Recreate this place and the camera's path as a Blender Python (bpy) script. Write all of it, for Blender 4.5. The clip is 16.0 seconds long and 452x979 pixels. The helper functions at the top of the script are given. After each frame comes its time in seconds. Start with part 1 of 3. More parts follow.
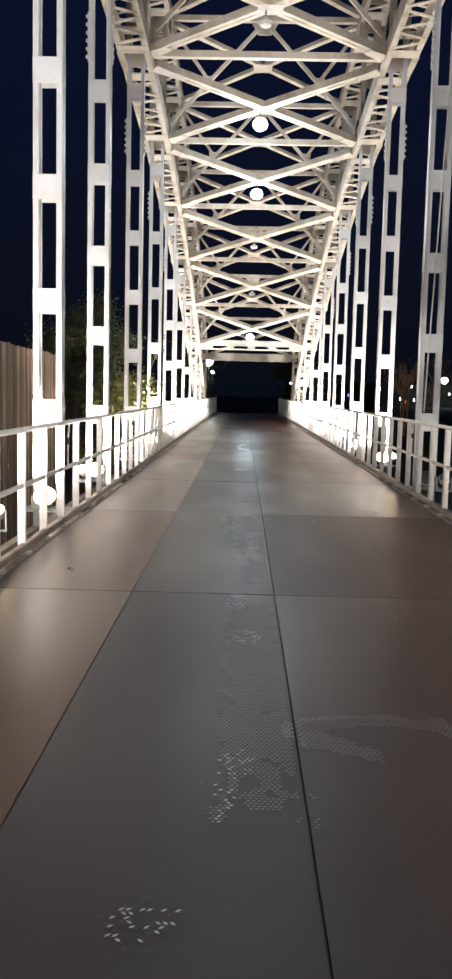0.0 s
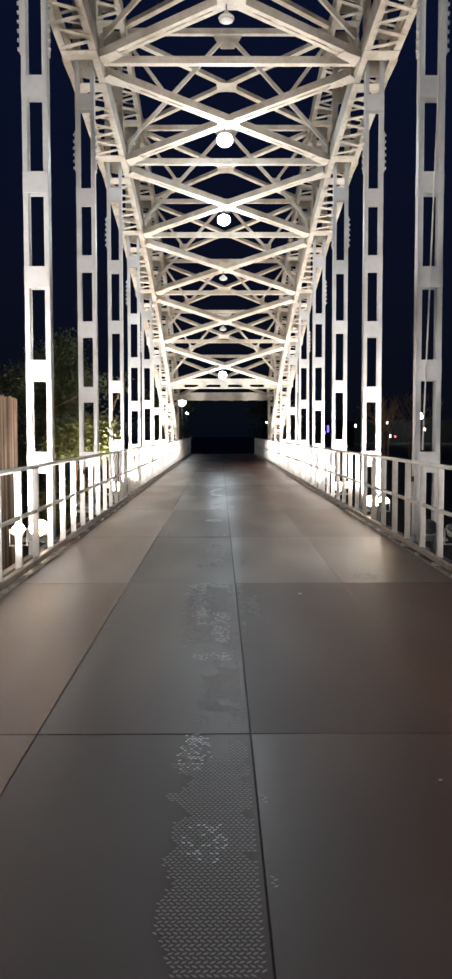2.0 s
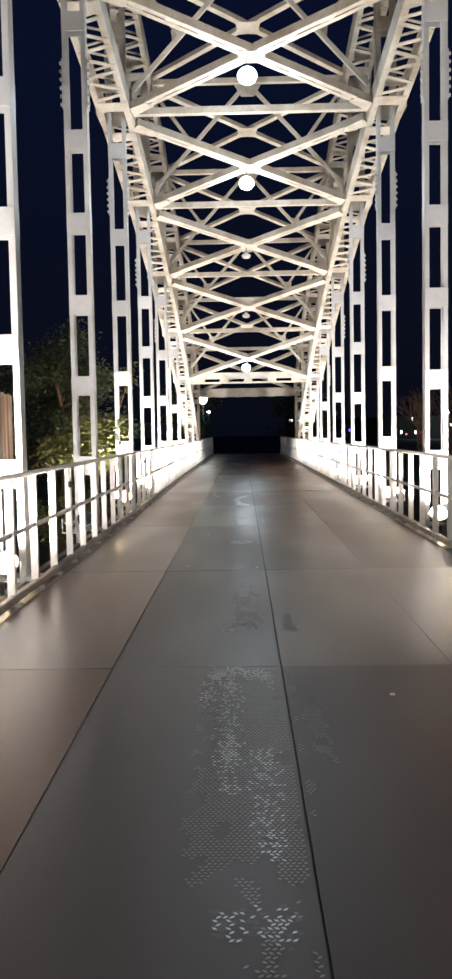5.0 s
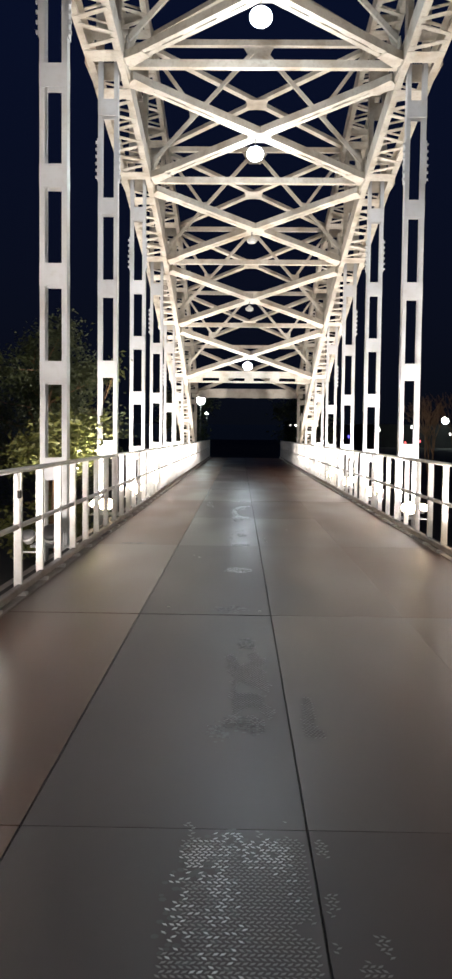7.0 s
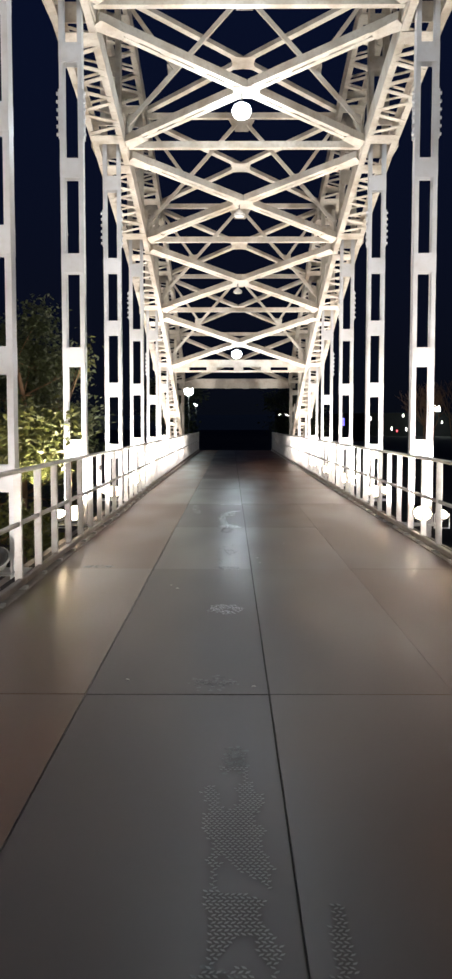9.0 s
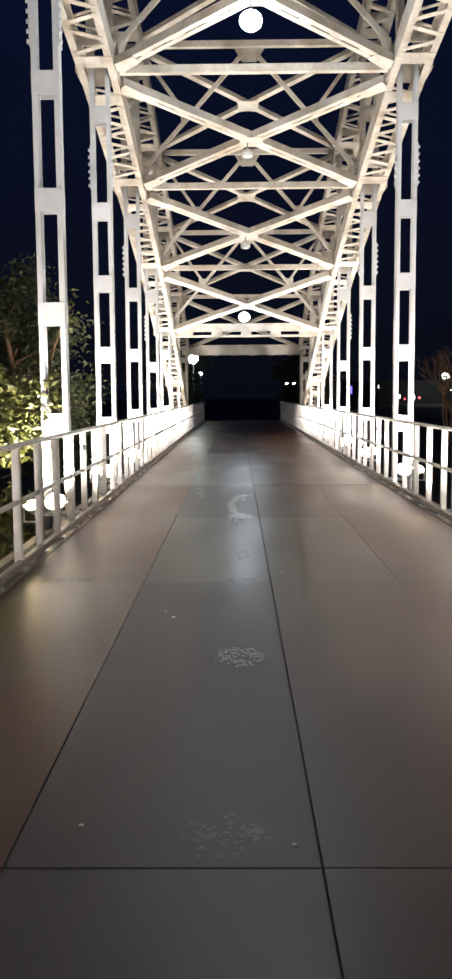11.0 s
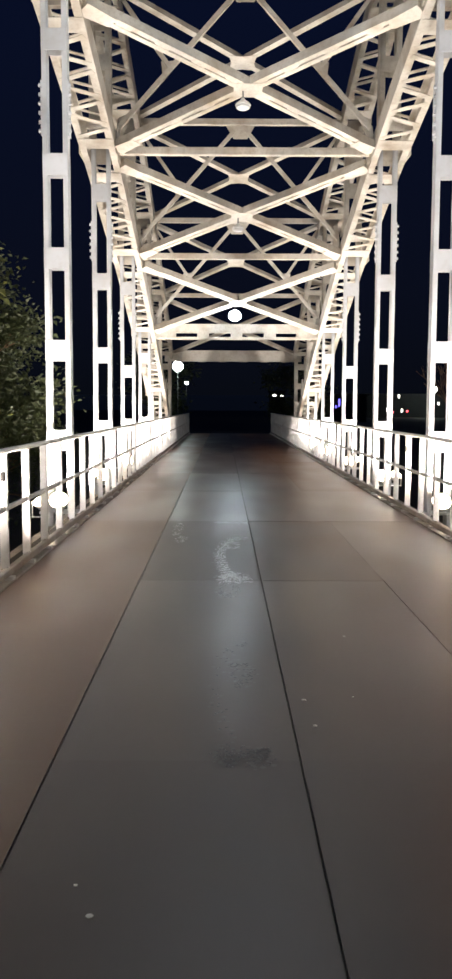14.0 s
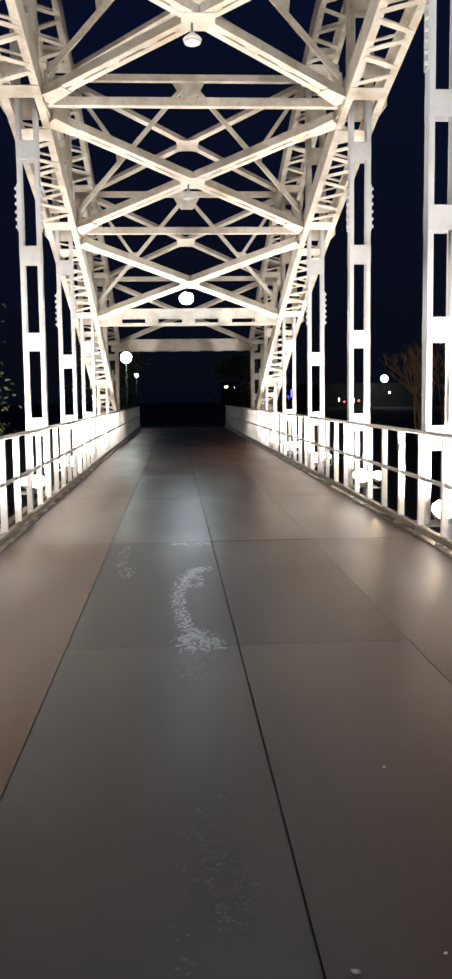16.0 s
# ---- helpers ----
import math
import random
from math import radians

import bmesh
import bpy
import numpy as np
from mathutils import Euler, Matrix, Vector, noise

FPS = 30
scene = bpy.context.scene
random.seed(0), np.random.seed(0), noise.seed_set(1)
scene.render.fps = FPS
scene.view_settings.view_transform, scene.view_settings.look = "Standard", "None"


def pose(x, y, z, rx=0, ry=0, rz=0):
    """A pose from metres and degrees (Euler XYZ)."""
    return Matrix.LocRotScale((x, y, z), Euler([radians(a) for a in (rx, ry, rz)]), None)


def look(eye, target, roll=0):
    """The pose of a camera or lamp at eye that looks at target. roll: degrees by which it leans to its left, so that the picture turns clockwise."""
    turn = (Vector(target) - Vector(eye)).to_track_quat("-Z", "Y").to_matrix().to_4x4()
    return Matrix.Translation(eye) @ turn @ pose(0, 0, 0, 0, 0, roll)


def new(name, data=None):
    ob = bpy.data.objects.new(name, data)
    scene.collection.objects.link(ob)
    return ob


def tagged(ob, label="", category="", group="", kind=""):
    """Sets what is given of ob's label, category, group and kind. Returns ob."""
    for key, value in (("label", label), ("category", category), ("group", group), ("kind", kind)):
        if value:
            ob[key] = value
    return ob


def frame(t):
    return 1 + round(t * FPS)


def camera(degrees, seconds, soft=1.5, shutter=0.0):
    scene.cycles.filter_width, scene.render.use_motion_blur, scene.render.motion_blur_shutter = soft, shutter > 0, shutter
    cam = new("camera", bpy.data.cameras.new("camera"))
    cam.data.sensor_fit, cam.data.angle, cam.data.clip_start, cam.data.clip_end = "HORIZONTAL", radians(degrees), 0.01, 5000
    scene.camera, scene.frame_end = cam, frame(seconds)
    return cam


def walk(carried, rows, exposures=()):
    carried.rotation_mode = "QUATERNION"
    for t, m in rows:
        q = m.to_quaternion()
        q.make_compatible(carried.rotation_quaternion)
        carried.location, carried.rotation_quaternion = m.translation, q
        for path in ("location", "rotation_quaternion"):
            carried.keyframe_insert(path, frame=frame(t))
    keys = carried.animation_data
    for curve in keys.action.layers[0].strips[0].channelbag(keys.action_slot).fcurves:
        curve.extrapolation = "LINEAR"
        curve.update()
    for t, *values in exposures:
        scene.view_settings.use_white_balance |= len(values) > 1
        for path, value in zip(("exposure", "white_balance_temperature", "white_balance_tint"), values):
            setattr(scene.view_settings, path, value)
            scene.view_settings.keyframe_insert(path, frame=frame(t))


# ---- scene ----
cam = camera(29.00, 16.0, 2.9)
PATH = [
    (0, look((-0.312, -0.580, 1.491), (-0.397, 4.389, 0.936), 1.37)),
    (0.5, look((-0.305, 0.018, 1.487), (-0.333, 4.993, 0.982), -0.42)),
    (1, look((-0.257, 0.526, 1.499), (-0.245, 5.510, 1.095), -0.58)),
    (1.5, look((-0.252, 0.993, 1.515), (-0.235, 5.979, 1.141), -0.22)),
    (2, look((-0.193, 1.548, 1.490), (-0.159, 6.537, 1.165), -0.07)),
    (2.5, look((-0.219, 2.076, 1.481), (-0.192, 7.064, 1.130), 0.24)),
    (3, look((-0.229, 2.597, 1.466), (-0.215, 7.584, 1.112), 0.30)),
    (5.5, look((-0.266, 5.332, 1.466), (-0.377, 10.320, 1.141), -1.14)),
    (6, look((-0.262, 5.901, 1.471), (-0.386, 10.889, 1.141), -0.82)),
    (6.5, look((-0.249, 6.475, 1.458), (-0.352, 11.463, 1.135), -0.25)),
    (7, look((-0.308, 7.027, 1.443), (-0.386, 12.017, 1.132), 0.66)),
    (7.5, look((-0.285, 7.482, 1.449), (-0.336, 12.473, 1.152), 0.33)),
    (8, look((-0.334, 8.008, 1.479), (-0.390, 13.002, 1.231), 0.78)),
    (8.5, look((-0.324, 8.540, 1.516), (-0.343, 13.528, 1.183), 0.43)),
    (9, look((-0.264, 9.061, 1.540), (-0.293, 14.048, 1.174), 0.01)),
    (11.5, look((-0.325, 11.853, 1.549), (-0.396, 16.822, 0.991), -0.47)),
    (12, look((-0.294, 12.453, 1.542), (-0.374, 17.422, 0.985), -0.52)),
    (12.5, look((-0.313, 12.999, 1.527), (-0.358, 17.974, 1.027), -0.31)),
    (13, look((-0.386, 13.613, 1.501), (-0.405, 18.589, 1.013), 0.17)),
    (13.5, look((-0.367, 14.226, 1.492), (-0.403, 19.204, 1.032), 0.11)),
    (14, look((-0.381, 14.777, 1.507), (-0.363, 19.755, 1.031), 0.24)),
    (14.5, look((-0.400, 15.343, 1.517), (-0.367, 20.321, 1.054), 0.43)),
    (15, look((-0.401, 15.943, 1.519), (-0.294, 20.918, 1.031), -0.81)),
    (15.5, look((-0.392, 16.477, 1.514), (-0.271, 21.453, 1.040), -0.98)),
    (16, look((-0.409, 17.003, 1.514), (-0.125, 21.968, 0.992), -0.72)),
]
walk(cam, PATH, [(0, 0.26), (2, 0.12), (4, 0.10), (9, 0.10), (11.5, 0.09), (13, 0.03), (16, 0.0)])

# ---- world: moonless night ----
world = bpy.data.worlds.new("night")
scene.world = world
world.use_nodes = True
wn, wl = world.node_tree.nodes, world.node_tree.links
wn.clear()
w_out, w_bg = wn.new("ShaderNodeOutputWorld"), wn.new("ShaderNodeBackground")
w_co, w_sep, w_ramp = wn.new("ShaderNodeTexCoord"), wn.new("ShaderNodeSeparateXYZ"), wn.new("ShaderNodeValToRGB")
wl.new(w_co.outputs["Generated"], w_sep.inputs[0])
wl.new(w_sep.outputs["Z"], w_ramp.inputs[0])
wl.new(w_ramp.outputs[0], w_bg.inputs[0])
wl.new(w_bg.outputs[0], w_out.inputs[0])
w_ramp.color_ramp.elements[0].position, w_ramp.color_ramp.elements[0].color = 0.0, (0.0024, 0.0032, 0.0058, 1)
w_ramp.color_ramp.elements[1].position, w_ramp.color_ramp.elements[1].color = 0.45, (0.0025, 0.0048, 0.0190, 1)
w_mid = w_ramp.color_ramp.elements.new(0.12)
w_mid.color = (0.0028, 0.0040, 0.0105, 1)
w_bg.inputs[1].default_value = 1.0

# ---- plan of the bridge ----
Y0, BAY = 13.719, 4.477            # first hanger station and the length of a panel
K_LO, K_HI = -9, 8                 # stations at the two portals' feet
CX = 2.68                          # middle of a chord
CW, CD = 0.64, 0.36                # chord width and depth
DECK_END, DECK_START = 63.0, -36.0
FLOOD_W, MID_W, PENDANT_W = 500.0, 430.0, 110.0
FLOOD_RGB, PENDANT_RGB = (1.0, 0.915, 0.855), (0.74, 0.87, 1.0)


def sy(k):
    return Y0 + BAY * k


def zl(k):
    return 8.608 - 0.1173 * (k + 0.5) ** 2


def zu(k):
    return 11.55 - 0.1120 * (k + 0.5) ** 2


# ---- materials ----
def material(name, base, rough, metal=0.0, vary=0.12, scale=6.0, fine=60.0, bump=0.15, dirt=None, dirt_amount=0.0, per_object=0.0, stretch=(1, 1, 1), spread=0.1):
    m = bpy.data.materials.new(name)
    m.use_nodes = True
    n, l = m.node_tree.nodes, m.node_tree.links
    b = n["Principled BSDF"]
    geo, mp = n.new("ShaderNodeNewGeometry"), n.new("ShaderNodeMapping")
    mp.inputs["Scale"].default_value = stretch
    l.new(geo.outputs["Position"], mp.inputs["Vector"])
    big, small = n.new("ShaderNodeTexNoise"), n.new("ShaderNodeTexNoise")
    for t, s, d in ((big, scale, 4), (small, fine, 3)):
        t.inputs["Scale"].default_value, t.inputs["Detail"].default_value = s, d
        l.new(mp.outputs[0], t.inputs["Vector"])
    mix = n.new("ShaderNodeMix")
    mix.data_type = "RGBA"
    lo, hi = [c * (1 - vary) for c in base], [min(1, c * (1 + vary)) for c in base]
    mix.inputs["A"].default_value, mix.inputs["B"].default_value = (*lo, 1), (*hi, 1)
    l.new(big.outputs["Fac"], mix.inputs["Factor"])
    colour = mix.outputs["Result"]
    if dirt:
        ramp, mix2 = n.new("ShaderNodeValToRGB"), n.new("ShaderNodeMix")
        ramp.color_ramp.elements[0].position, ramp.color_ramp.elements[1].position = 0.45, 0.78
        ramp.color_ramp.elements[1].color = (dirt_amount,) * 3 + (1,)
        mus = n.new("ShaderNodeTexNoise")
        mus.inputs["Scale"].default_value, mus.inputs["Detail"].default_value = scale * 0.7, 8
        l.new(mp.outputs[0], mus.inputs["Vector"])
        l.new(mus.outputs["Fac"], ramp.inputs[0])
        mix2.data_type = "RGBA"
        l.new(ramp.outputs[0], mix2.inputs["Factor"])
        l.new(colour, mix2.inputs["A"])
        mix2.inputs["B"].default_value = (*dirt, 1)
        colour = mix2.outputs["Result"]
        speck, ramp2, mix3 = n.new("ShaderNodeTexNoise"), n.new("ShaderNodeValToRGB"), n.new("ShaderNodeMix")
        speck.inputs["Scale"].default_value, speck.inputs["Detail"].default_value = scale * 5.5, 7
        l.new(mp.outputs[0], speck.inputs["Vector"])
        ramp2.color_ramp.elements[0].position, ramp2.color_ramp.elements[1].position = 0.50, 0.72
        ramp2.color_ramp.elements[1].color = (dirt_amount * 0.4,) * 3 + (1,)
        l.new(speck.outputs["Fac"], ramp2.inputs[0])
        mix3.data_type = "RGBA"
        l.new(ramp2.outputs[0], mix3.inputs["Factor"])
        l.new(colour, mix3.inputs["A"])
        mix3.inputs["B"].default_value = (*dirt, 1)
        colour = mix3.outputs["Result"]
    if per_object:
        info, mul, hsv = n.new("ShaderNodeObjectInfo"), n.new("ShaderNodeMapRange"), n.new("ShaderNodeHueSaturation")
        mul.inputs["To Min"].default_value, mul.inputs["To Max"].default_value = 1 - per_object, 1 + per_object
        l.new(info.outputs["Random"], mul.inputs["Value"])
        l.new(mul.outputs[0], hsv.inputs["Value"])
        l.new(colour, hsv.inputs["Color"])
        colour = hsv.outputs["Color"]
    l.new(colour, b.inputs["Base Color"])
    rr = n.new("ShaderNodeMapRange")
    rr.inputs["To Min"].default_value, rr.inputs["To Max"].default_value = max(0.05, rough - spread), min(1, rough + spread)
    l.new(small.outputs["Fac"], rr.inputs["Value"])
    l.new(rr.outputs[0], b.inputs["Roughness"])
    b.inputs["Metallic"].default_value = metal
    bp = n.new("ShaderNodeBump")
    bp.inputs["Strength"].default_value, bp.inputs["Distance"].default_value = bump, 0.004
    l.new(small.outputs["Fac"], bp.inputs["Height"])
    l.new(bp.outputs[0], b.inputs["Normal"])
    return m


def glow(name, rgb, strength):
    m = bpy.data.materials.new(name)
    m.use_nodes = True
    b = m.node_tree.nodes["Principled BSDF"]
    b.inputs["Base Color"].default_value = (0.9, 0.9, 0.9, 1)
    b.inputs["Emission Color"].default_value, b.inputs["Emission Strength"].default_value = (*rgb, 1), strength
    return m


def deck_material(name, dull):
    """Chequered steel plate: grey where feet have worn the middle lane, brown paint towards the sides; both tinted by
    lamp reflections.
    """
    # brown is deepened towards orange to hold the floodlights' warm reflection
    m = material(name, (0.128, 0.060, 0.033), 0.40 + dull, 0.0, 0.24, 0.9, 45.0, 0.03, per_object=0.10, stretch=(1, 0.45, 1), spread=0.012)
    n, l = m.node_tree.nodes, m.node_tree.links
    b = n["Principled BSDF"]
    geo, sep = n.new("ShaderNodeNewGeometry"), n.new("ShaderNodeSeparateXYZ")
    l.new(geo.outputs["Position"], sep.inputs[0])

    def math_node(op, a, c):
        q = n.new("ShaderNodeMath")
        q.operation = op
        for i, v in enumerate((a, c)):
            if isinstance(v, (int, float)):
                q.inputs[i].default_value = v
            else:
                l.new(v, q.inputs[i])
        return q.outputs[0]

    def ramp(value, lo, hi, out_lo, out_hi):
        q = n.new("ShaderNodeMapRange")
        q.interpolation_type = "SMOOTHSTEP"
        for socket, v in zip(("From Min", "From Max", "To Min", "To Max"), (lo, hi, out_lo, out_hi)):
            q.inputs[socket].default_value = v
        l.new(value, q.inputs["Value"])
        return q.outputs[0]

    def cloud(sx, sy_, scale, detail):
        mp, t = n.new("ShaderNodeMapping"), n.new("ShaderNodeTexNoise")
        mp.inputs["Scale"].default_value = (sx, sy_, 1)
        l.new(geo.outputs["Position"], mp.inputs[0])
        l.new(mp.outputs[0], t.inputs["Vector"])
        t.inputs["Scale"].default_value, t.inputs["Detail"].default_value = scale, detail
        return t.outputs["Fac"]

    x = sep.outputs["X"]
    # the plates of the walked column are worn grey; brown paint is left beyond its seam and towards the other side
    ragged = math_node("ADD", x, math_node("MULTIPLY", cloud(1, 0.4, 1.2, 1), 0.7))
    worn = math_node("MULTIPLY", ramp(x, -1.112, -1.092, 0.10, 1.0), ramp(ragged, 0.30, 1.45, 0.88, 0.0))
    gm = n.new("ShaderNodeMix")
    gm.data_type = "RGBA"
    l.new(worn, gm.inputs["Factor"])
    l.new(b.inputs["Base Color"].links[0].from_socket, gm.inputs["A"])
    # worn grey, with the pendants' cool sheen put in as a blue tint
    gm.inputs["B"].default_value = (0.050, 0.0485, 0.058, 1)
    l.new(gm.outputs["Result"], b.inputs["Base Color"])
    b.inputs["Specular IOR Level"].default_value = 0.40
    # damp patches are smoother; each plate has its own polish
    info = n.new("ShaderNodeObjectInfo")
    rough = math_node("ADD", b.inputs["Roughness"].links[0].from_socket, ramp(cloud(1.3, 0.4, 0.9, 1), 0.30, 0.75, 0.0, -0.08))
    rough = math_node("ADD", rough, ramp(info.outputs["Random"], 0.0, 1.0, -0.03, 0.05))
    l.new(math_node("MAXIMUM", rough, 0.27), b.inputs["Roughness"])
    return m


WHITE = material("white_steel_paint", (0.64, 0.595, 0.51), 0.45, 0.0, 0.16, 3.2, 70.0, 0.25, (0.33, 0.25, 0.16), 0.85)
HANGER = material("grey_white_paint", (0.63, 0.64, 0.65), 0.40, 0.0, 0.08, 2.6, 80.0, 0.14, (0.40, 0.35, 0.28), 0.4, 0.04)
RAIL = material("rail_paint", (0.66, 0.65, 0.62), 0.38, 0.0, 0.10, 5.0, 90.0, 0.15, (0.30, 0.22, 0.15), 0.4)
KERB = material("kerb_steel", (0.34, 0.29, 0.25), 0.5, 0.0, 0.25, 5.0, 60.0, 0.3, (0.10, 0.06, 0.04), 0.6)
UNDER = material("deck_gap_dirt", (0.045, 0.04, 0.036), 0.9)
POLE = material("dark_pole_paint", (0.02, 0.02, 0.02), 0.6)
GALV = material("lamp_housing", (0.16, 0.16, 0.16), 0.4, 0.6)
LAMP_CAP = material("lamp_cap_enamel", (0.6, 0.6, 0.58), 0.35)
DECK = deck_material("deck_steel", 0.0)
DECK_DULL = deck_material("dull_deck_steel", 0.10)
WOOD = material("weathered_boards", (0.27, 0.155, 0.085), 0.75, 0.0, 0.45, 2.0, 40.0, 0.5, (0.52, 0.46, 0.40), 0.9, 0.75, (6, 6, 0.5))
BARK = material("bark", (0.20, 0.115, 0.06), 0.85, 0.0, 0.35, 8.0, 50.0, 0.6, stretch=(3, 3, 0.6))
LEAF = material("leaf_green", (0.115, 0.12, 0.028), 0.5, 0.0, 0.35, 4.0, 30.0, 0.1)
LEAF_DARK = material("leaf_dark", (0.042, 0.052, 0.016), 0.55, 0.0, 0.4, 2.0, 30.0, 0.1)
GROUND = material("river_bank_ground", (0.05, 0.045, 0.035), 0.9, 0.0, 0.4, 0.4, 12.0, 0.5)
WALL_FAR = material("far_wall", (0.03, 0.03, 0.03), 0.8, 0.0, 0.3, 0.5, 10.0, 0.2)
FLOOD_GLASS = glow("flood_glass", (1.0, 0.76, 0.48), 85.0)
BULB_LIT = glow("lit_globe", (0.80, 0.92, 1.0), 16.0)
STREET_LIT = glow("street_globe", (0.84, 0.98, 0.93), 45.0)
FAR_WHITE = glow("far_window_light", (1.0, 0.93, 0.85), 6.0)
FAR_RED = glow("far_red_light", (1.0, 0.06, 0.08), 4.0)
FAR_BLUE = glow("far_blue_light", (0.15, 0.12, 1.0), 3.0)


# ---- building helpers ----
def world_of(ob):
    m = ob.matrix_basis.copy()
    if ob.parent:
        m = world_of(ob.parent) @ ob.matrix_parent_inverse @ m
    return m


def under(ob, parent):
    if parent:
        ob.parent = parent
        ob.matrix_parent_inverse = world_of(parent).inverted()
    return ob


def thing(name, x, y, z, label, category, group="", kind=""):
    ob = new(name)
    ob.matrix_basis = pose(x, y, z)
    ob.empty_display_size = 0.1
    return tagged(ob, label, category, group, kind)


def part(name, bm, mat, parent=None, label="", smooth=False):
    me = bpy.data.meshes.new(name)
    bm.to_mesh(me)
    bm.free()
    me.materials.append(mat)
    if smooth:
        for p in me.polygons:
            p.use_smooth = True
    ob = under(new(name, me), parent)
    if label:
        tagged(ob, label)
    return ob


CUBES = {}


def cube_mesh(mat):
    """A unit block with slightly broken edges, one for each paint."""
    if mat.name not in CUBES:
        bm = bmesh.new()
        bmesh.ops.create_cube(bm, size=1.0)
        me = bpy.data.meshes.new("block")
        bm.to_mesh(me)
        bm.free()
        me.materials.append(mat)
        CUBES[mat.name] = me
    return CUBES[mat.name]


def axes(p0, p1, up=(0, 0, 1)):
    """A turn whose y runs from p0 to p1 and whose z is as near up as it can be."""
    yv = (Vector(p1) - Vector(p0)).normalized()
    xv = yv.cross(Vector(up))
    if xv.length < 1e-4:
        xv = Vector((1, 0, 0))
    xv.normalize()
    zv = xv.cross(yv)
    return Matrix((xv, yv, zv)).transposed()


def bar(name, p0, p1, w, h, mat, parent=None, up=(0, 0, 1), label=""):
    """A straight bar: w across, h along up."""
    p0, p1 = Vector(p0), Vector(p1)
    ob = new(name, cube_mesh(mat))
    m = axes(p0, p1, up).to_4x4()
    m.translation = (p0 + p1) / 2
    ob.matrix_basis = m @ Matrix.Diagonal((w, (p1 - p0).length, h, 1))
    under(ob, parent)
    if label:
        tagged(ob, label)
    return ob


def add_box(bm, m, sx, sy_, sz, bevel=0.0):
    made = bmesh.ops.create_cube(bm, size=1.0, matrix=m @ Matrix.Diagonal((sx, sy_, sz, 1)))
    if bevel:
        es = list({e for v in made["verts"] for e in v.link_edges})
        bmesh.ops.bevel(bm, geom=es, offset=bevel, segments=1, affect="EDGES")


def frame_at(p0, p1, up=(0, 0, 1)):
    m = axes(p0, p1, up).to_4x4()
    m.translation = (Vector(p0) + Vector(p1)) / 2
    return m, (Vector(p1) - Vector(p0)).length


def channel(name, p0, p1, flange, depth, side, mat, parent, t=0.02, up=(0, 0, 1)):
    """A rolled channel: a web with two flanges that point to side (+1 or -1 across)."""
    m, n = frame_at(p0, p1, up)
    d, f = depth / 2, side * flange
    w = side * t
    prof = [(0, -d), (f, -d), (f, -d + t), (w, -d + t), (w, d - t), (f, d - t), (f, d), (0, d)]
    bm = bmesh.new()
    a = [bm.verts.new(m @ Vector((x, -n / 2, z))) for x, z in prof]
    b = [bm.verts.new(m @ Vector((x, n / 2, z))) for x, z in prof]
    bm.faces.new(a)
    bm.faces.new(b[::-1])
    for q in range(8):
        r = (q + 1) % 8
        bm.faces.new((a[r], a[q], b[q], b[r]))
    bmesh.ops.recalc_face_normals(bm, faces=bm.faces)
    return part(name, bm, mat, parent)


def double_bar(p0, p1, w, h, mat, parent, gap=0.035, pitch=0.62, up=(0, 0, 1)):
    """Two angles side by side, stitched together at intervals so that slots stay open between them."""
    p0, p1 = Vector(p0), Vector(p1)
    across = axes(p0, p1, up).col[0]
    d = (p1 - p0).normalized()
    n = (p1 - p0).length
    for s in (-1, 1):
        o = across * s * (w + gap) / 4
        bar("angle", p0 + o, p1 + o, (w - gap) / 2, h, mat, parent, up)
    c = max(2, int(n / pitch))
    for i in range(c + 1):
        q = p0 + d * max(0.15, min(n - 0.15, n * i / c))
        bar("stitch_plate", q - d * 0.13, q + d * 0.13, gap + 0.004, h - 0.012, mat, parent, up)


def plate(name, pts, normal, t, mat, parent):
    """A flat gusset of thickness t through the corner points."""
    bm = bmesh.new()
    nv = Vector(normal).normalized() * t / 2
    a = [bm.verts.new(Vector(p) + nv) for p in pts]
    b = [bm.verts.new(Vector(p) - nv) for p in pts]
    bm.faces.new(a)
    bm.faces.new(b[::-1])
    for i in range(len(a)):
        j = (i + 1) % len(a)
        bm.faces.new((a[j], a[i], b[i], b[j]))
    bmesh.ops.recalc_face_normals(bm, faces=bm.faces)
    return part(name, bm, mat, parent)


def lathe(bm, profile, m, n=20):
    """A turned body from (radius, height) pairs."""
    rings = []
    for r, z in profile:
        rings.append([bm.verts.new(m @ Vector((r * math.cos(2 * math.pi * i / n), r * math.sin(2 * math.pi * i / n), z))) for i in range(n)])
    for a, b in zip(rings, rings[1:]):
        for i in range(n):
            bm.faces.new((a[i], a[(i + 1) % n], b[(i + 1) % n], b[i]))
    bm.faces.new(rings[0][::-1])
    bm.faces.new(rings[-1])


